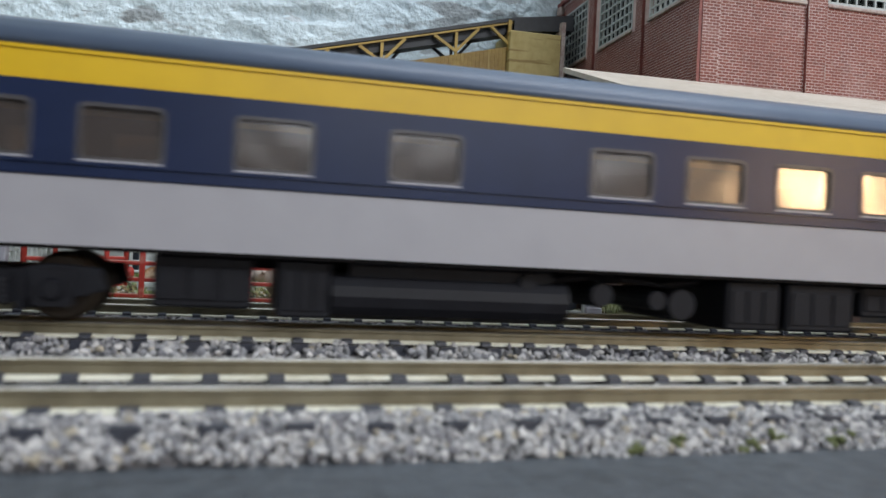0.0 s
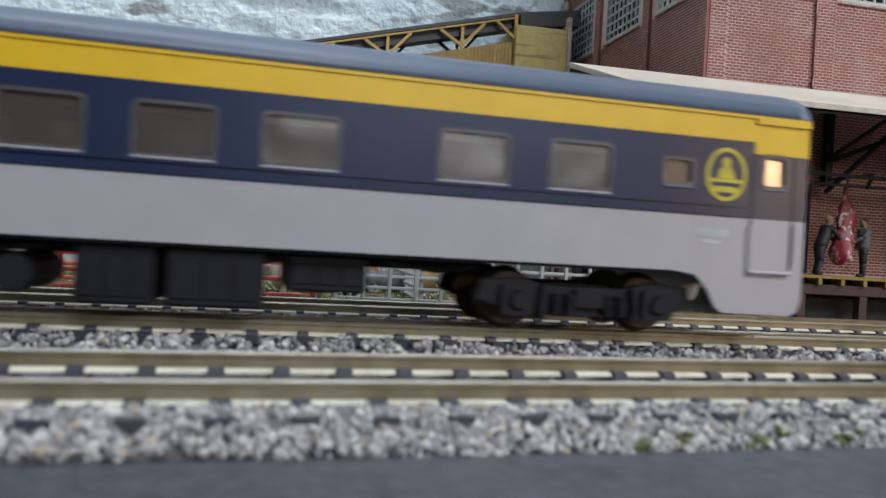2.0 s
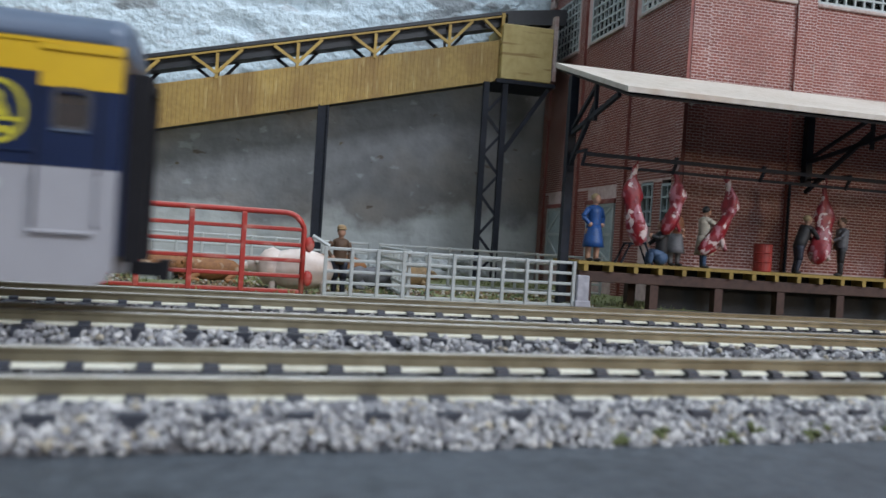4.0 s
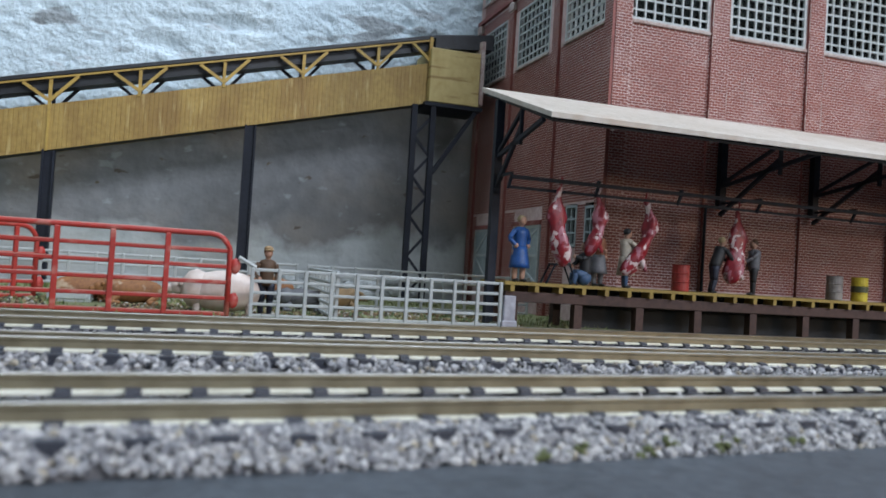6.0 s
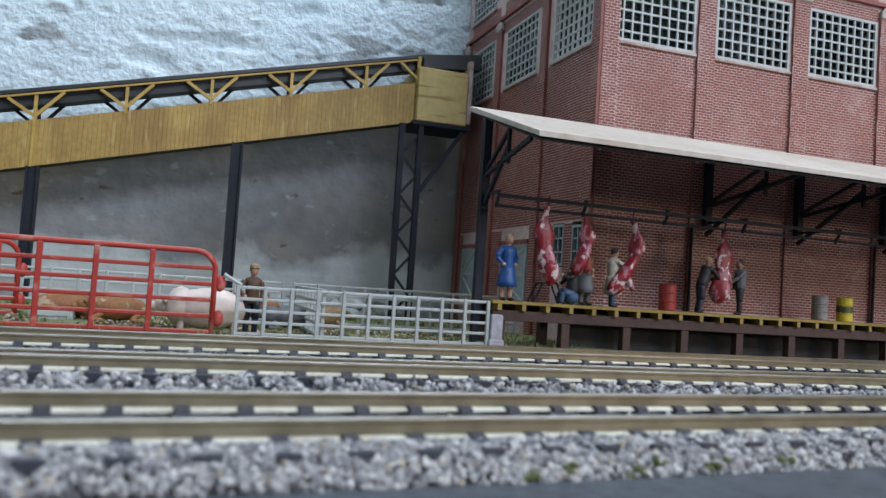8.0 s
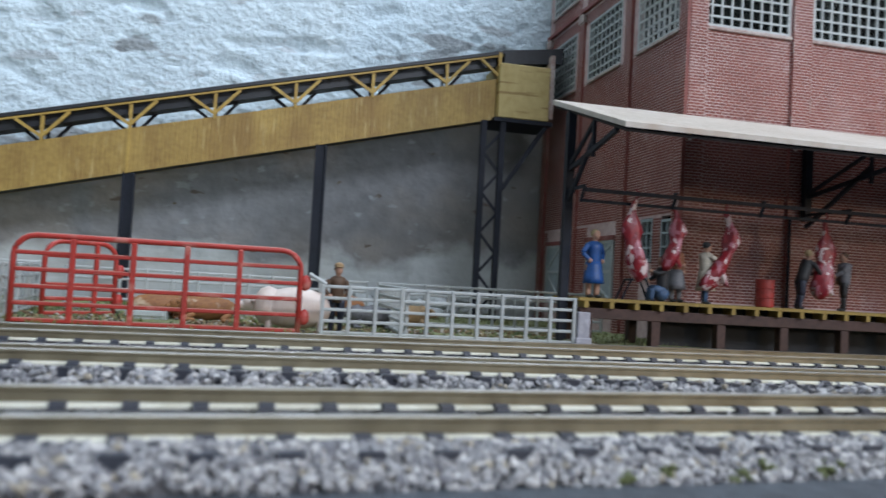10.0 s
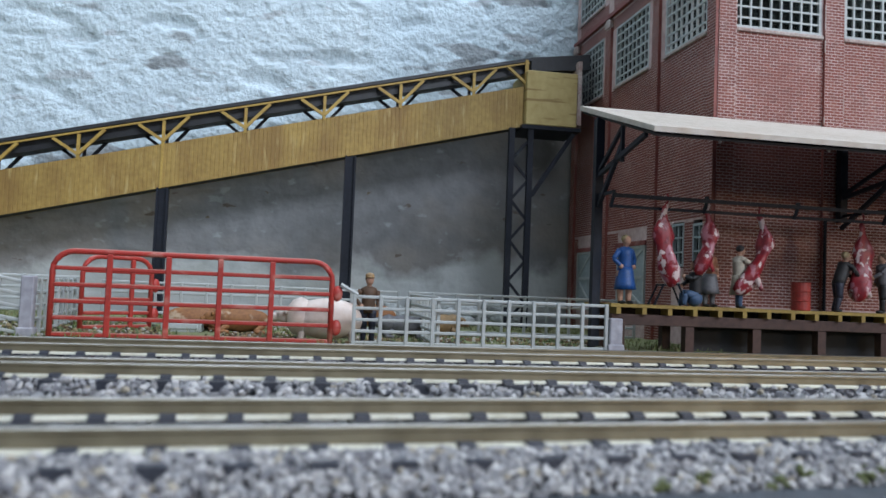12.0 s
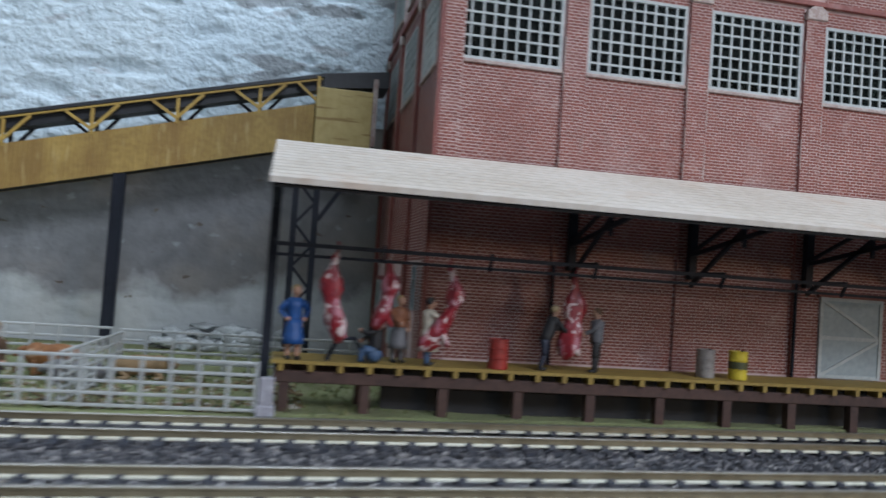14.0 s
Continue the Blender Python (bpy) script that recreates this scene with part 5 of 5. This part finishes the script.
for side in (-1, 1):
    ya, yb = sorted((side * HALF, side * (HALF - 0.9)))
    yo = side * HALF
    # blue window band, pierced
    bm = BM()
    bx(bm, FORE, REAR, ya, yb, ZG, ZW0)
    bx(bm, FORE, REAR, ya, yb, ZW1, ZY)
    cuts = [FORE]
    for c, w in WIN:
        cuts += [c - w / 2, c + w / 2]
    cuts += [SMALL[0] - SMALL[1] / 2, SMALL[0] + SMALL[1] / 2, 7.6, 12.6, REAR]
    for a, b in zip(cuts[::2], cuts[1::2]):
        bx(bm, a, b, ya, yb, ZW0, ZW1)
    bx(bm, SMALL[0] - SMALL[1] / 2, SMALL[0] + SMALL[1] / 2, ya, yb, ZW0, 26.9)
    bx(bm, SMALL[0] - SMALL[1] / 2, SMALL[0] + SMALL[1] / 2, ya, yb, 31.6, ZW1)
    bx(bm, 7.6, 12.6, ya, yb, ZW0, 27.6)
    band = part("window_band", bm, M_BLUEC, car, "dark blue painted window band")
    # belt rail mouldings
    bm = BM()
    for z in (24.0, 22.3):
        bar(bm, (FORE + 0.5, yo + side * 0.15, z), (5.0, yo + side * 0.15, z), 0.5, 0.55)
    part("belt_moulding", bm, M_BLUEC, band)
    # grey skirt, lower behind the rear truck
    bm = BM()
    prism(bm, [(FORE, ZB), (-9.5, ZB), (-5.0, ZB - 0.6), (-2.4, ZB - 3.2), (-0.8, 5.6), (0.8, 4.6), (REAR - 2.5, 4.4), (REAR - 0.8, 5.2), (REAR, 7.0), (REAR, ZG - 0.05), (FORE, ZG - 0.05)], ya, yb)
    skirt = part("side_skirt", bm, M_GREYC, car, "light grey lower side panel")
    bm = BM()
    for z, a, b in ((12.2, 5.4, 14.0),):
        tube(bm, [(a, yo + side * 0.7, z), (b, yo + side * 0.7, z)], 0.38, 6)
    tube(bm, [(5.2, yo + side * 0.5, 12.6), (5.2, yo + side * 0.5, 20.8)], 0.22, 6)
    tube(bm, [(14.4, yo + side * 0.5, 13.5), (14.4, yo + side * 0.5, 20.8)], 0.22, 6)
    part("grab_iron", bm, M_GREYC, skirt)
    bm = BM()
    for k in range(5):
        bx(bm, -5.0 + k * 1.25, -4.1 + k * 1.25, *sorted((yo + side * 0.02, yo + side * 0.1)), 18.2, 19.5)
    bx(bm, -4.2, -0.8, *sorted((yo + side * 0.02, yo + side * 0.14)), 16.9, 17.5)
    part("lettering_bars", bm, M_SASH, skirt)
    # yellow letterboard with moulded edges
    bm = BM()
    bx(bm, FORE, REAR, ya, yb, ZY + 0.02, ZR)
    bar(bm, (FORE, yo + side * 0.12, ZR - 0.4), (REAR, yo + side * 0.12, ZR - 0.4), 0.4, 0.5)
    bx(bm, 5.6, REAR, *sorted((yo, yo + side * 0.5)), ZR - 1.6, ZR - 0.7)
    bx(bm, 5.6, REAR + 0.02, *sorted((yo - side * 0.3, yo + side * 0.12)), 33.6, ZY + 0.02)
    part("letterboard", bm, M_YELC, car, "yellow letterboard stripe")
    # windows
    for c, w in WIN + [SMALL, (10.1, 5.0)]:
        z0, z1 = (ZW0, ZW1) if w > 8 else ((26.9, 31.6) if c < 0 else (27.6, 33.5))
        bm = BM()
        bx(bm, c - w / 2, c + w / 2, *sorted((yo - side * 0.62, yo - side * 0.5)), z0, z1)
        win = part("window", bm, M_CGLASS, car, "reflecting window glass")
        win.visible_shadow = False
        bm = BM()
        outer, inner = rounded(c - w / 2 - 0.25, c + w / 2 + 0.25, z0 - 0.25, z1 + 0.25, 1.2), rounded(c - w / 2 + 0.35, c + w / 2 - 0.35, z0 + 0.35, z1 - 0.35, 0.9)
        lay = []
        for y in (yo - side * 0.5, yo + side * 0.14):
            lay.append([[bm.verts.new((p * K, y * K, q * K)) for p, q in ring] for ring in (outer, inner)])
        n = len(outer)
        for i in range(n):
            j = (i + 1) % n
            bm.faces.new((lay[1][0][i], lay[1][0][j], lay[1][1][j], lay[1][1][i]))
            bm.faces.new((lay[0][0][i], lay[0][0][j], lay[1][0][j], lay[1][0][i]))
            bm.faces.new((lay[0][1][i], lay[0][1][j], lay[1][1][j], lay[1][1][i]))
        part("window_gasket", bm, M_FRAMEC, win)
        bm = BM()
        bx(bm, c - w / 2 - 0.1, c + w / 2 + 0.1, *sorted((yo + side * 0.02, yo + side * 0.4)), z0 - 0.55, z0 - 0.15)
        part("window_sill", bm, M_ROOFC if w < 8 else M_GREYC, win, bevel=0.08)
    # emblem: a ring with a bar and a plain figure
    bm = BM()
    ring = [(0.0 + 4.1 * math.cos(2 * math.pi * k / 32), 29.4 + 4.8 * math.sin(2 * math.pi * k / 32)) for k in range(32)]
    inn = [(0.0 + 3.4 * math.cos(2 * math.pi * k / 32), 29.4 + 4.1 * math.sin(2 * math.pi * k / 32)) for k in range(32)]
    y = yo + side * 0.2
    va = [bm.verts.new((p * K, y * K, q * K)) for p, q in ring]
    vb = [bm.verts.new((p * K, y * K, q * K)) for p, q in inn]
    vc = [bm.verts.new((p * K, (y - side * 0.18) * K, q * K)) for p, q in ring]
    for i in range(32):
        j = (i + 1) % 32
        bm.faces.new((va[i], va[j], vb[j], vb[i]))
        bm.faces.new((va[i], va[j], vc[j], vc[i]))
    bx(bm, -3.6, 3.6, *sorted((y - side * 0.18, y)), 28.0, 28.6)
    prism(bm, [(-1.8, 28.7), (1.8, 28.7), (1.3, 30.2), (0.7, 30.9), (0.9, 31.8), (0.0, 32.6), (-0.9, 31.8), (-0.7, 30.9), (-1.3, 30.2)], *sorted((y - side * 0.18, y)))
    bx(bm, -2.2, 2.2, *sorted((y - side * 0.18, y)), 26.2, 27.2)
    part("round_emblem", bm, M_LOGO, band, "round yellow emblem")
    # door outline
    bm = BM()
    for x in (5.6, 14.2):
        bx(bm, x - 0.18, x + 0.18, *sorted((yo + side * 0.01, yo + side * 0.1)), 12.8, 33.5)
    part("door_edge", bm, M_UNDERC, band)
# roof
bm = BM()
prof = [(HALF + 0.15, ZR), (HALF + 0.05, ZR + 1.0), (HALF - 0.7, ZR + 2.4), (HALF - 2.6, ZR + 3.9), (HALF - 6, ZR + 5.2), (HALF - 11, ZR + 6.0), (0, ZR + 6.3)]
prof = prof + [(-p, q) for p, q in prof[-2::-1]]
prism(bm, prof, FORE, REAR - 2.0, "x")
cap = [(p * 0.97, ZR + (q - ZR) * 0.86) for p, q in prof]
for p in bm.faces:
    p.smooth = len(p.verts) == 4
roof = part("roof", bm, M_ROOFC, car, "slate blue rounded roof")
bm = BM()
rows = []
for x, k in ((REAR - 2.0, 1.0), (REAR - 1.0, 0.985), (REAR - 0.3, 0.93), (REAR, 0.8)):
    rows.append([bm.verts.new((x * K, p * (0.98 + 0.02 * k) * K, (ZR + (q - ZR) * k) * K)) for p, q in prof])
for a, b in zip(rows, rows[1:]):
    for i in range(len(prof) - 1):
        bm.faces.new((a[i], a[i + 1], b[i + 1], b[i]))
bm.faces.new(rows[-1])
part("roof_end", bm, M_ROOFC, roof, smooth=True)
# floor, ends, diaphragm, seats
bm = BM()
bx(bm, FORE, REAR - 0.5, -HALF + 0.95, HALF - 0.95, ZB - 0.6, ZB + 1.4)
part("floor_pan", bm, M_UNDERC, car)
bm = BM()
bx(bm, REAR - 1.0, REAR, -HALF + 0.92, -6, ZB - 3, ZR - 0.1)
bx(bm, REAR - 1.0, REAR, 6, HALF - 0.92, ZB - 3, ZR - 0.1)
bx(bm, REAR - 1.0, REAR, -6, 6, 34, ZR - 0.1)
bx(bm, FORE, FORE + 1.0, -HALF + 0.92, HALF - 0.92, ZB + 1.5, ZR - 0.1)
part("end_wall", bm, M_BLUEC, car)
bm = BM()
bx(bm, REAR + 0.02, REAR + 3.2, -7.2, -5.4, ZB - 4, 38.5)
bx(bm, REAR + 0.02, REAR + 3.2, 5.4, 7.2, ZB - 4, 38.5)
bx(bm, REAR + 0.02, REAR + 3.2, -5.38, 5.38, 36.5, 38.5)
part("end_diaphragm", bm, M_UNDERC, car, "black end diaphragm")
bm = BM()
for i in range(19):
    x = -258 + i * 12.8
    for y in (-10, 10):
        bx(bm, x, x + 5.0, y - 4.5, y + 4.5, ZB + 1.5, ZB + 6.0)
        bx(bm, x, x + 1.6, y - 4.5, y + 4.5, ZB + 6.0, ZB + 13.0)
part("seats", bm, M_SEAT, car)
bm = BM()
bx(bm, FORE + 2, REAR - 2, -HALF + 1.2, HALF - 1.2, ZW1 + 4.0, ZW1 + 4.6)
part("inner_ceiling", bm, M_GREYC, car)
# underfloor equipment
UB = [(-207.8, -192.4, 2.9, -13.2, 0), (-188.8, -180.2, 1.8, -14.0, 0), (-180, -138.5, 1.5, -13.0, 1), (-107.4, -96.0, 2.0, -15.0, 2), (-94.4, -79.5, 2.0, -15.0, 2), (-76, -63, 5.0, -13, 0)]
for a, b, z0, y0, style in UB:
    bm = BM()
    if style == 1:
        for k, y in enumerate((-11, 3)):
            tube(bm, [(a, y, 5.6), (a + 1.2, y, 5.6), (b - 1.2, y, 5.6), (b, y, 5.6)], 3.9, 14)
        bx(bm, a + 3, b - 3, -13, 10, 8.2, ZB - 0.7)
        ob = part("underfloor_tank", bm, M_TRUCK, car)
    else:
        bx(bm, a, b, y0, y0 + 26, z0, ZB - 0.7)
        ob = part("equipment_box", bm, M_TRUCK, car, bevel=0.4)
        bm = BM()
        n = 3
        for k in range(n):
            u0, u1 = a + 0.9 + (b - a - 1.2) * k / n, a + 0.3 + (b - a - 1.2) * (k + 1) / n
            bx(bm, u0, u1, y0 - 0.35, y0 - 0.02, z0 + 1.2, ZB - 2.4)
        part("box_lid", bm, M_TRUCK, ob, bevel=0.12)
for x, z, r in ((-132.0, 7.4, 2.4), (-121.0, 6.8, 2.0), (-116.0, 6.2, 3.2), (-146.0, 9.0, 1.8)):
    bm = BM()
    tube(bm, [(x, -14, z), (x, -13.2, z), (x, 6, z)], r * 0.85, 14, r)
    part("air_reservoir", bm, M_TRUCK, car, smooth=False)
bm = BM()
bar(bm, (-205, -6, ZB - 1.6), (-42, -6, ZB - 1.6), 2.0, 1.8)
for x in (-170, -150, -128, -90, -60):
    tube(bm, [(x, -12, ZB - 1.2), (x + 9, -12, ZB - 2.4), (x + 16, -12, ZB - 1.2)], 0.5, 6)
part("underframe_piping", bm, M_UNDERC, car)


def wheelset_mesh():
    bm = BM()
    tube(bm, [(0, -9.6, 0), (0, 9.6, 0)], 0.9, 8)
    for s in (-1, 1):
        prof = [(8.9, 0.9), (8.9, 4.6), (8.6, 5.1), (6.9, 5.15), (6.6, 5.6), (6.2, 5.6), (6.2, 0.9)]
        rings = [[bm.verts.new((r * math.cos(2 * math.pi * j / 24) * K, s * y * 1.07 * K, r * math.sin(2 * math.pi * j / 24) * K)) for j in range(24)] for y, r in prof]
        for a, b in zip(rings, rings[1:]):
            for j in range(24):
                bm.faces.new((a[j], a[(j + 1) % 24], b[(j + 1) % 24], b[j]))
    finish(bm)
    me = bpy.data.meshes.new("wheelset")
    bm.to_mesh(me)
    bm.free()
    me.materials.append(M_WHEEL)
    return me


WHEELSET = wheelset_mesh()
wheels = []
for cx in (-24.0, -234.5):
    bm = BM()
    bx(bm, cx - 6, cx + 6, -9, 9, 5.0, 8.2)
    bx(bm, cx - 2.6, cx + 2.6, -15.4, 15.4, 4.4, 7.6)
    truck = part("truck", bm, M_TRUCK, car, "dark four-wheel truck")
    for s in (-1, 1):
        bm = BM()
        ya, yb = sorted((s * 12.6, s * 14.2))
        prism(bm, [(cx - 20.5, 5.2), (cx - 19.5, 8.6), (cx - 12, 9.0), (cx - 7, 7.6), (cx + 7, 7.6), (cx + 12, 9.0), (cx + 19.5, 8.6), (cx + 20.5, 5.2), (cx + 17, 4.0), (cx + 10.5, 4.2), (cx + 6.5, 2.6), (cx - 6.5, 2.6), (cx - 10.5, 4.2), (cx - 17, 4.0)], ya, yb)
        part("side_frame", bm, M_TRUCK, truck, bevel=0.2)
        for d in (-13.2, 13.2):
            bm = BM()
            prism(bm, rounded(cx + d - 2.9, cx + d + 2.9, 2.6, 8.0, 0.8), *sorted((s * 14.22, s * 15.4)))
            tube(bm, [(cx + d, s * 15.3, 5.2), (cx + d, s * 16.2, 5.2)], 1.9, 12, 1.4)
            part("journal_box", bm, M_TRUCK, truck)
        for d in (-6.0, -3.6, 3.6, 6.0):
            bm = BM()
            tube(bm, [(cx + d, s * 14.9, 3.0 + k * 0.4) for k in range(10)], 1.0, 8)
            for v in bm.verts:
                k = round((v.co.z / K - 3.0) / 0.4)
                if k % 2:
                    v.co.x = (cx + d) * K + (v.co.x - (cx + d) * K) * 0.78
            part("coil_spring", bm, M_TRUCK, truck)
        bm = BM()
        for d in (-1, 1):
            tube(bm, [(cx + d * 8.4, s * 14.9, 8.0), (cx + d * 8.9, s * 14.9, 4.0), (cx + d * 8.6, s * 14.9, 2.0)], 0.7, 6)
            bx(bm, cx + d * 8.6 - 0.9, cx + d * 8.6 + 0.9, s * 11 - 1, s * 11 + 1, 2.0, 6.0)
        part("brake_shoe", bm, M_TRUCK, truck)
    for d in (-13.2, 13.2):
        w = new("wheelset", WHEELSET)
        w.parent = truck
        wheels.append((w, cx + d))
bm = BM()
bx(bm, REAR + 0.5, REAR + 6, -1.1, 1.1, 5.4, 7.6)
bx(bm, REAR + 5.2, REAR + 7.4, -1.9, 1.9, 4.8, 8.2)
part("coupler", bm, M_UNDERC, car)

# ---- bricks of the plant, courses of 1.22 mm in running bond ----
COURSE, LENGTH, JOINT, PROUD = 1.22, 2.9, 0.29, 0.06


def brick_box(a, b, z0, z1, along, at):
    """Five faces of one brick, standing proud of the wall at the plane given; the back is in the mortar."""
    if along == "x":
        v = [(a, at, z0), (b, at, z0), (b, at, z1), (a, at, z1), (a, at - PROUD, z0), (b, at - PROUD, z0), (b, at - PROUD, z1), (a, at - PROUD, z1)]
    else:
        v = [(at, b, z0), (at, a, z0), (at, a, z1), (at, b, z1), (at - PROUD, b, z0), (at - PROUD, a, z0), (at - PROUD, a, z1), (at - PROUD, b, z1)]
    return v, [(4, 5, 6, 7), (0, 1, 5, 4), (1, 2, 6, 5), (2, 3, 7, 6), (3, 0, 4, 7)]


def brickwork(panels, along, parent, label, loose=None):
    """Fill panels (from, to, low, high, plane) with bricks; those in the loose stretch become single pieces."""
    verts, faces, single = [], [], []
    for a0, a1, z0, z1, at in panels:
        row = math.ceil((z0 - GROUND_Z) / COURSE)
        while GROUND_Z + (row + 1) * COURSE <= z1 + 0.3:
            zc = GROUND_Z + row * COURSE
            u = a0 - (LENGTH / 2 if row % 2 else 0.0)
            while u < a1:
                p, q = max(u, a0), min(u + LENGTH - JOINT, a1)
                if q - p > 0.3:
                    whole = q - p > LENGTH - JOINT - 0.01
                    if loose and whole and loose[0] < p < loose[1] and loose[2] < zc < loose[3]:
                        single.append((p, zc, at))
                    else:
                        v, f = brick_box(p, q, zc, zc + COURSE - JOINT, along, at)
                        n = len(verts)
                        verts += [(x * K, y * K, z * K) for x, y, z in v]
                        faces += [tuple(i + n for i in e) for e in f]
                u += LENGTH
            row += 1
    me = bpy.data.meshes.new("brickwork")
    me.from_pydata(verts, [], faces)
    me.materials.append(M_BRICK)
    ob = new("brickwork", me)
    ob.parent, ob["label"], ob["kind"] = parent, label, "stuff"
    if single:
        v, f = brick_box(0, LENGTH - JOINT, 0, COURSE - JOINT, along, 0)
        one = bpy.data.meshes.new("brick")
        one.from_pydata([(x * K, y * K, z * K) for x, y, z in v], [], f)
        one.materials.append(M_BRICK)
        for p, zc, at in single:
            b = new("brick", one)
            b.parent, b.location = parent, ((p * K, at * K, zc * K) if along == "x" else (at * K, p * K, zc * K))


Z_HIGH = 171.0
panels = []
for i, x in enumerate(BAYS[:6]):
    px, pw = (x - 9.6, 8.6) if i else (SIDE_X, 7.6)
    panels.append((px + 0.1, px + pw - 0.1, GROUND_Z, 155.5, FRONT_Y - 1.5))
    a, b = px + pw + 0.05, (BAYS[i + 1] - 9.6 if i + 1 < len(BAYS) else X_END) - 0.05
    panels.append((a, b, DOCK_LEVEL, Z_SILL - 1.4, FRONT_Y))
    panels.append((a, b, Z_HEAD + 0.2, 161.2, FRONT_Y))
    panels.append((a, b, 163.5, Z_HIGH, FRONT_Y))
brickwork(panels, "x", front, "red brick courses with pale joints", (166.5, 192.0, 14.0, 46.0))
panels = []
edges = [(282.55, 289.4), (333.4, 339.9), (390.4, 396.9), (439.4, 445.9)]
for a, b in edges:
    panels.append((a + 0.1, b - 0.1, GROUND_Z, 155.5, SIDE_X - 1.5))
for (_, a), (b, _) in zip(edges, edges[1:]):
    a, b = a + 0.05, b - 0.05
    panels += [(a, b, 46.2, Z_SILL - 1.4, SIDE_X), (a, b, Z_HEAD + 0.2, 161.2, SIDE_X), (a, b, 163.5, Z_HIGH, SIDE_X)]
    holes = sorted([(p - 0.2, q + 0.2) for p, q, _, _ in LOW if a < p < b] + [(p - 1.6, q + 1.6) for p, q in ((343, 375), (410, 432)) if a < p < b])
    cut = [a] + [v for h in holes for v in h] + [b]
    for p, q in zip(cut[::2], cut[1::2]):
        if q - p > 0.6:
            panels.append((p, q, GROUND_Z, 46.1, SIDE_X))
brickwork(panels, "y", sidew, "dark red brick courses with pale joints")


# ---- movement ----
CAR_ROWS = [(0.0, 178.4), (0.5, 150.2), (1.0, 121.8), (1.5, 93.6), (2.0, 66.4), (2.5, 38.4), (3.0, 9.5), (3.5, -20.5), (4.0, -51.5), (4.3, -70.2), (4.5, -82.8), (5.5, -146.0), (7.0, -241.0), (9.5, -399.0), (14.0, -684.0)]


def car_s(t):
    for (a, sa), (b, sb) in zip(CAR_ROWS, CAR_ROWS[1:]):
        if t <= b:
            return sa + (sb - sa) * (t - a) / (b - a)
    return CAR_ROWS[-1][1]


def motions():
    car.scale = (CAR_GROW, CAR_GROW, CAR_GROW)
    grow = Matrix.Translation((0, 0, 0.0137)) @ Matrix.Scale(CAR_GROW, 4) @ Matrix.Translation((0, 0, -0.0137))
    line = grow @ Matrix.Translation((0.01407, 0.06621, 0)) @ pose(0, 0, 0, 0, 0, 2.3)
    walk(car, [(t, line @ Matrix.Translation((s * K, CAR_N * K, RAIL_TOP * K))) for t, s in CAR_ROWS])
    for w, x in wheels:
        rows = []
        for i in range(141):
            t = i / 10
            turn = math.degrees((car_s(t) - CAR_ROWS[0][1]) / 5.15)
            rows.append((t, Matrix.Translation((x * K, 0, 5.3 * K)) @ pose(0, 0, 0, 0, turn, 0)))
        walk(w, rows)


motions()
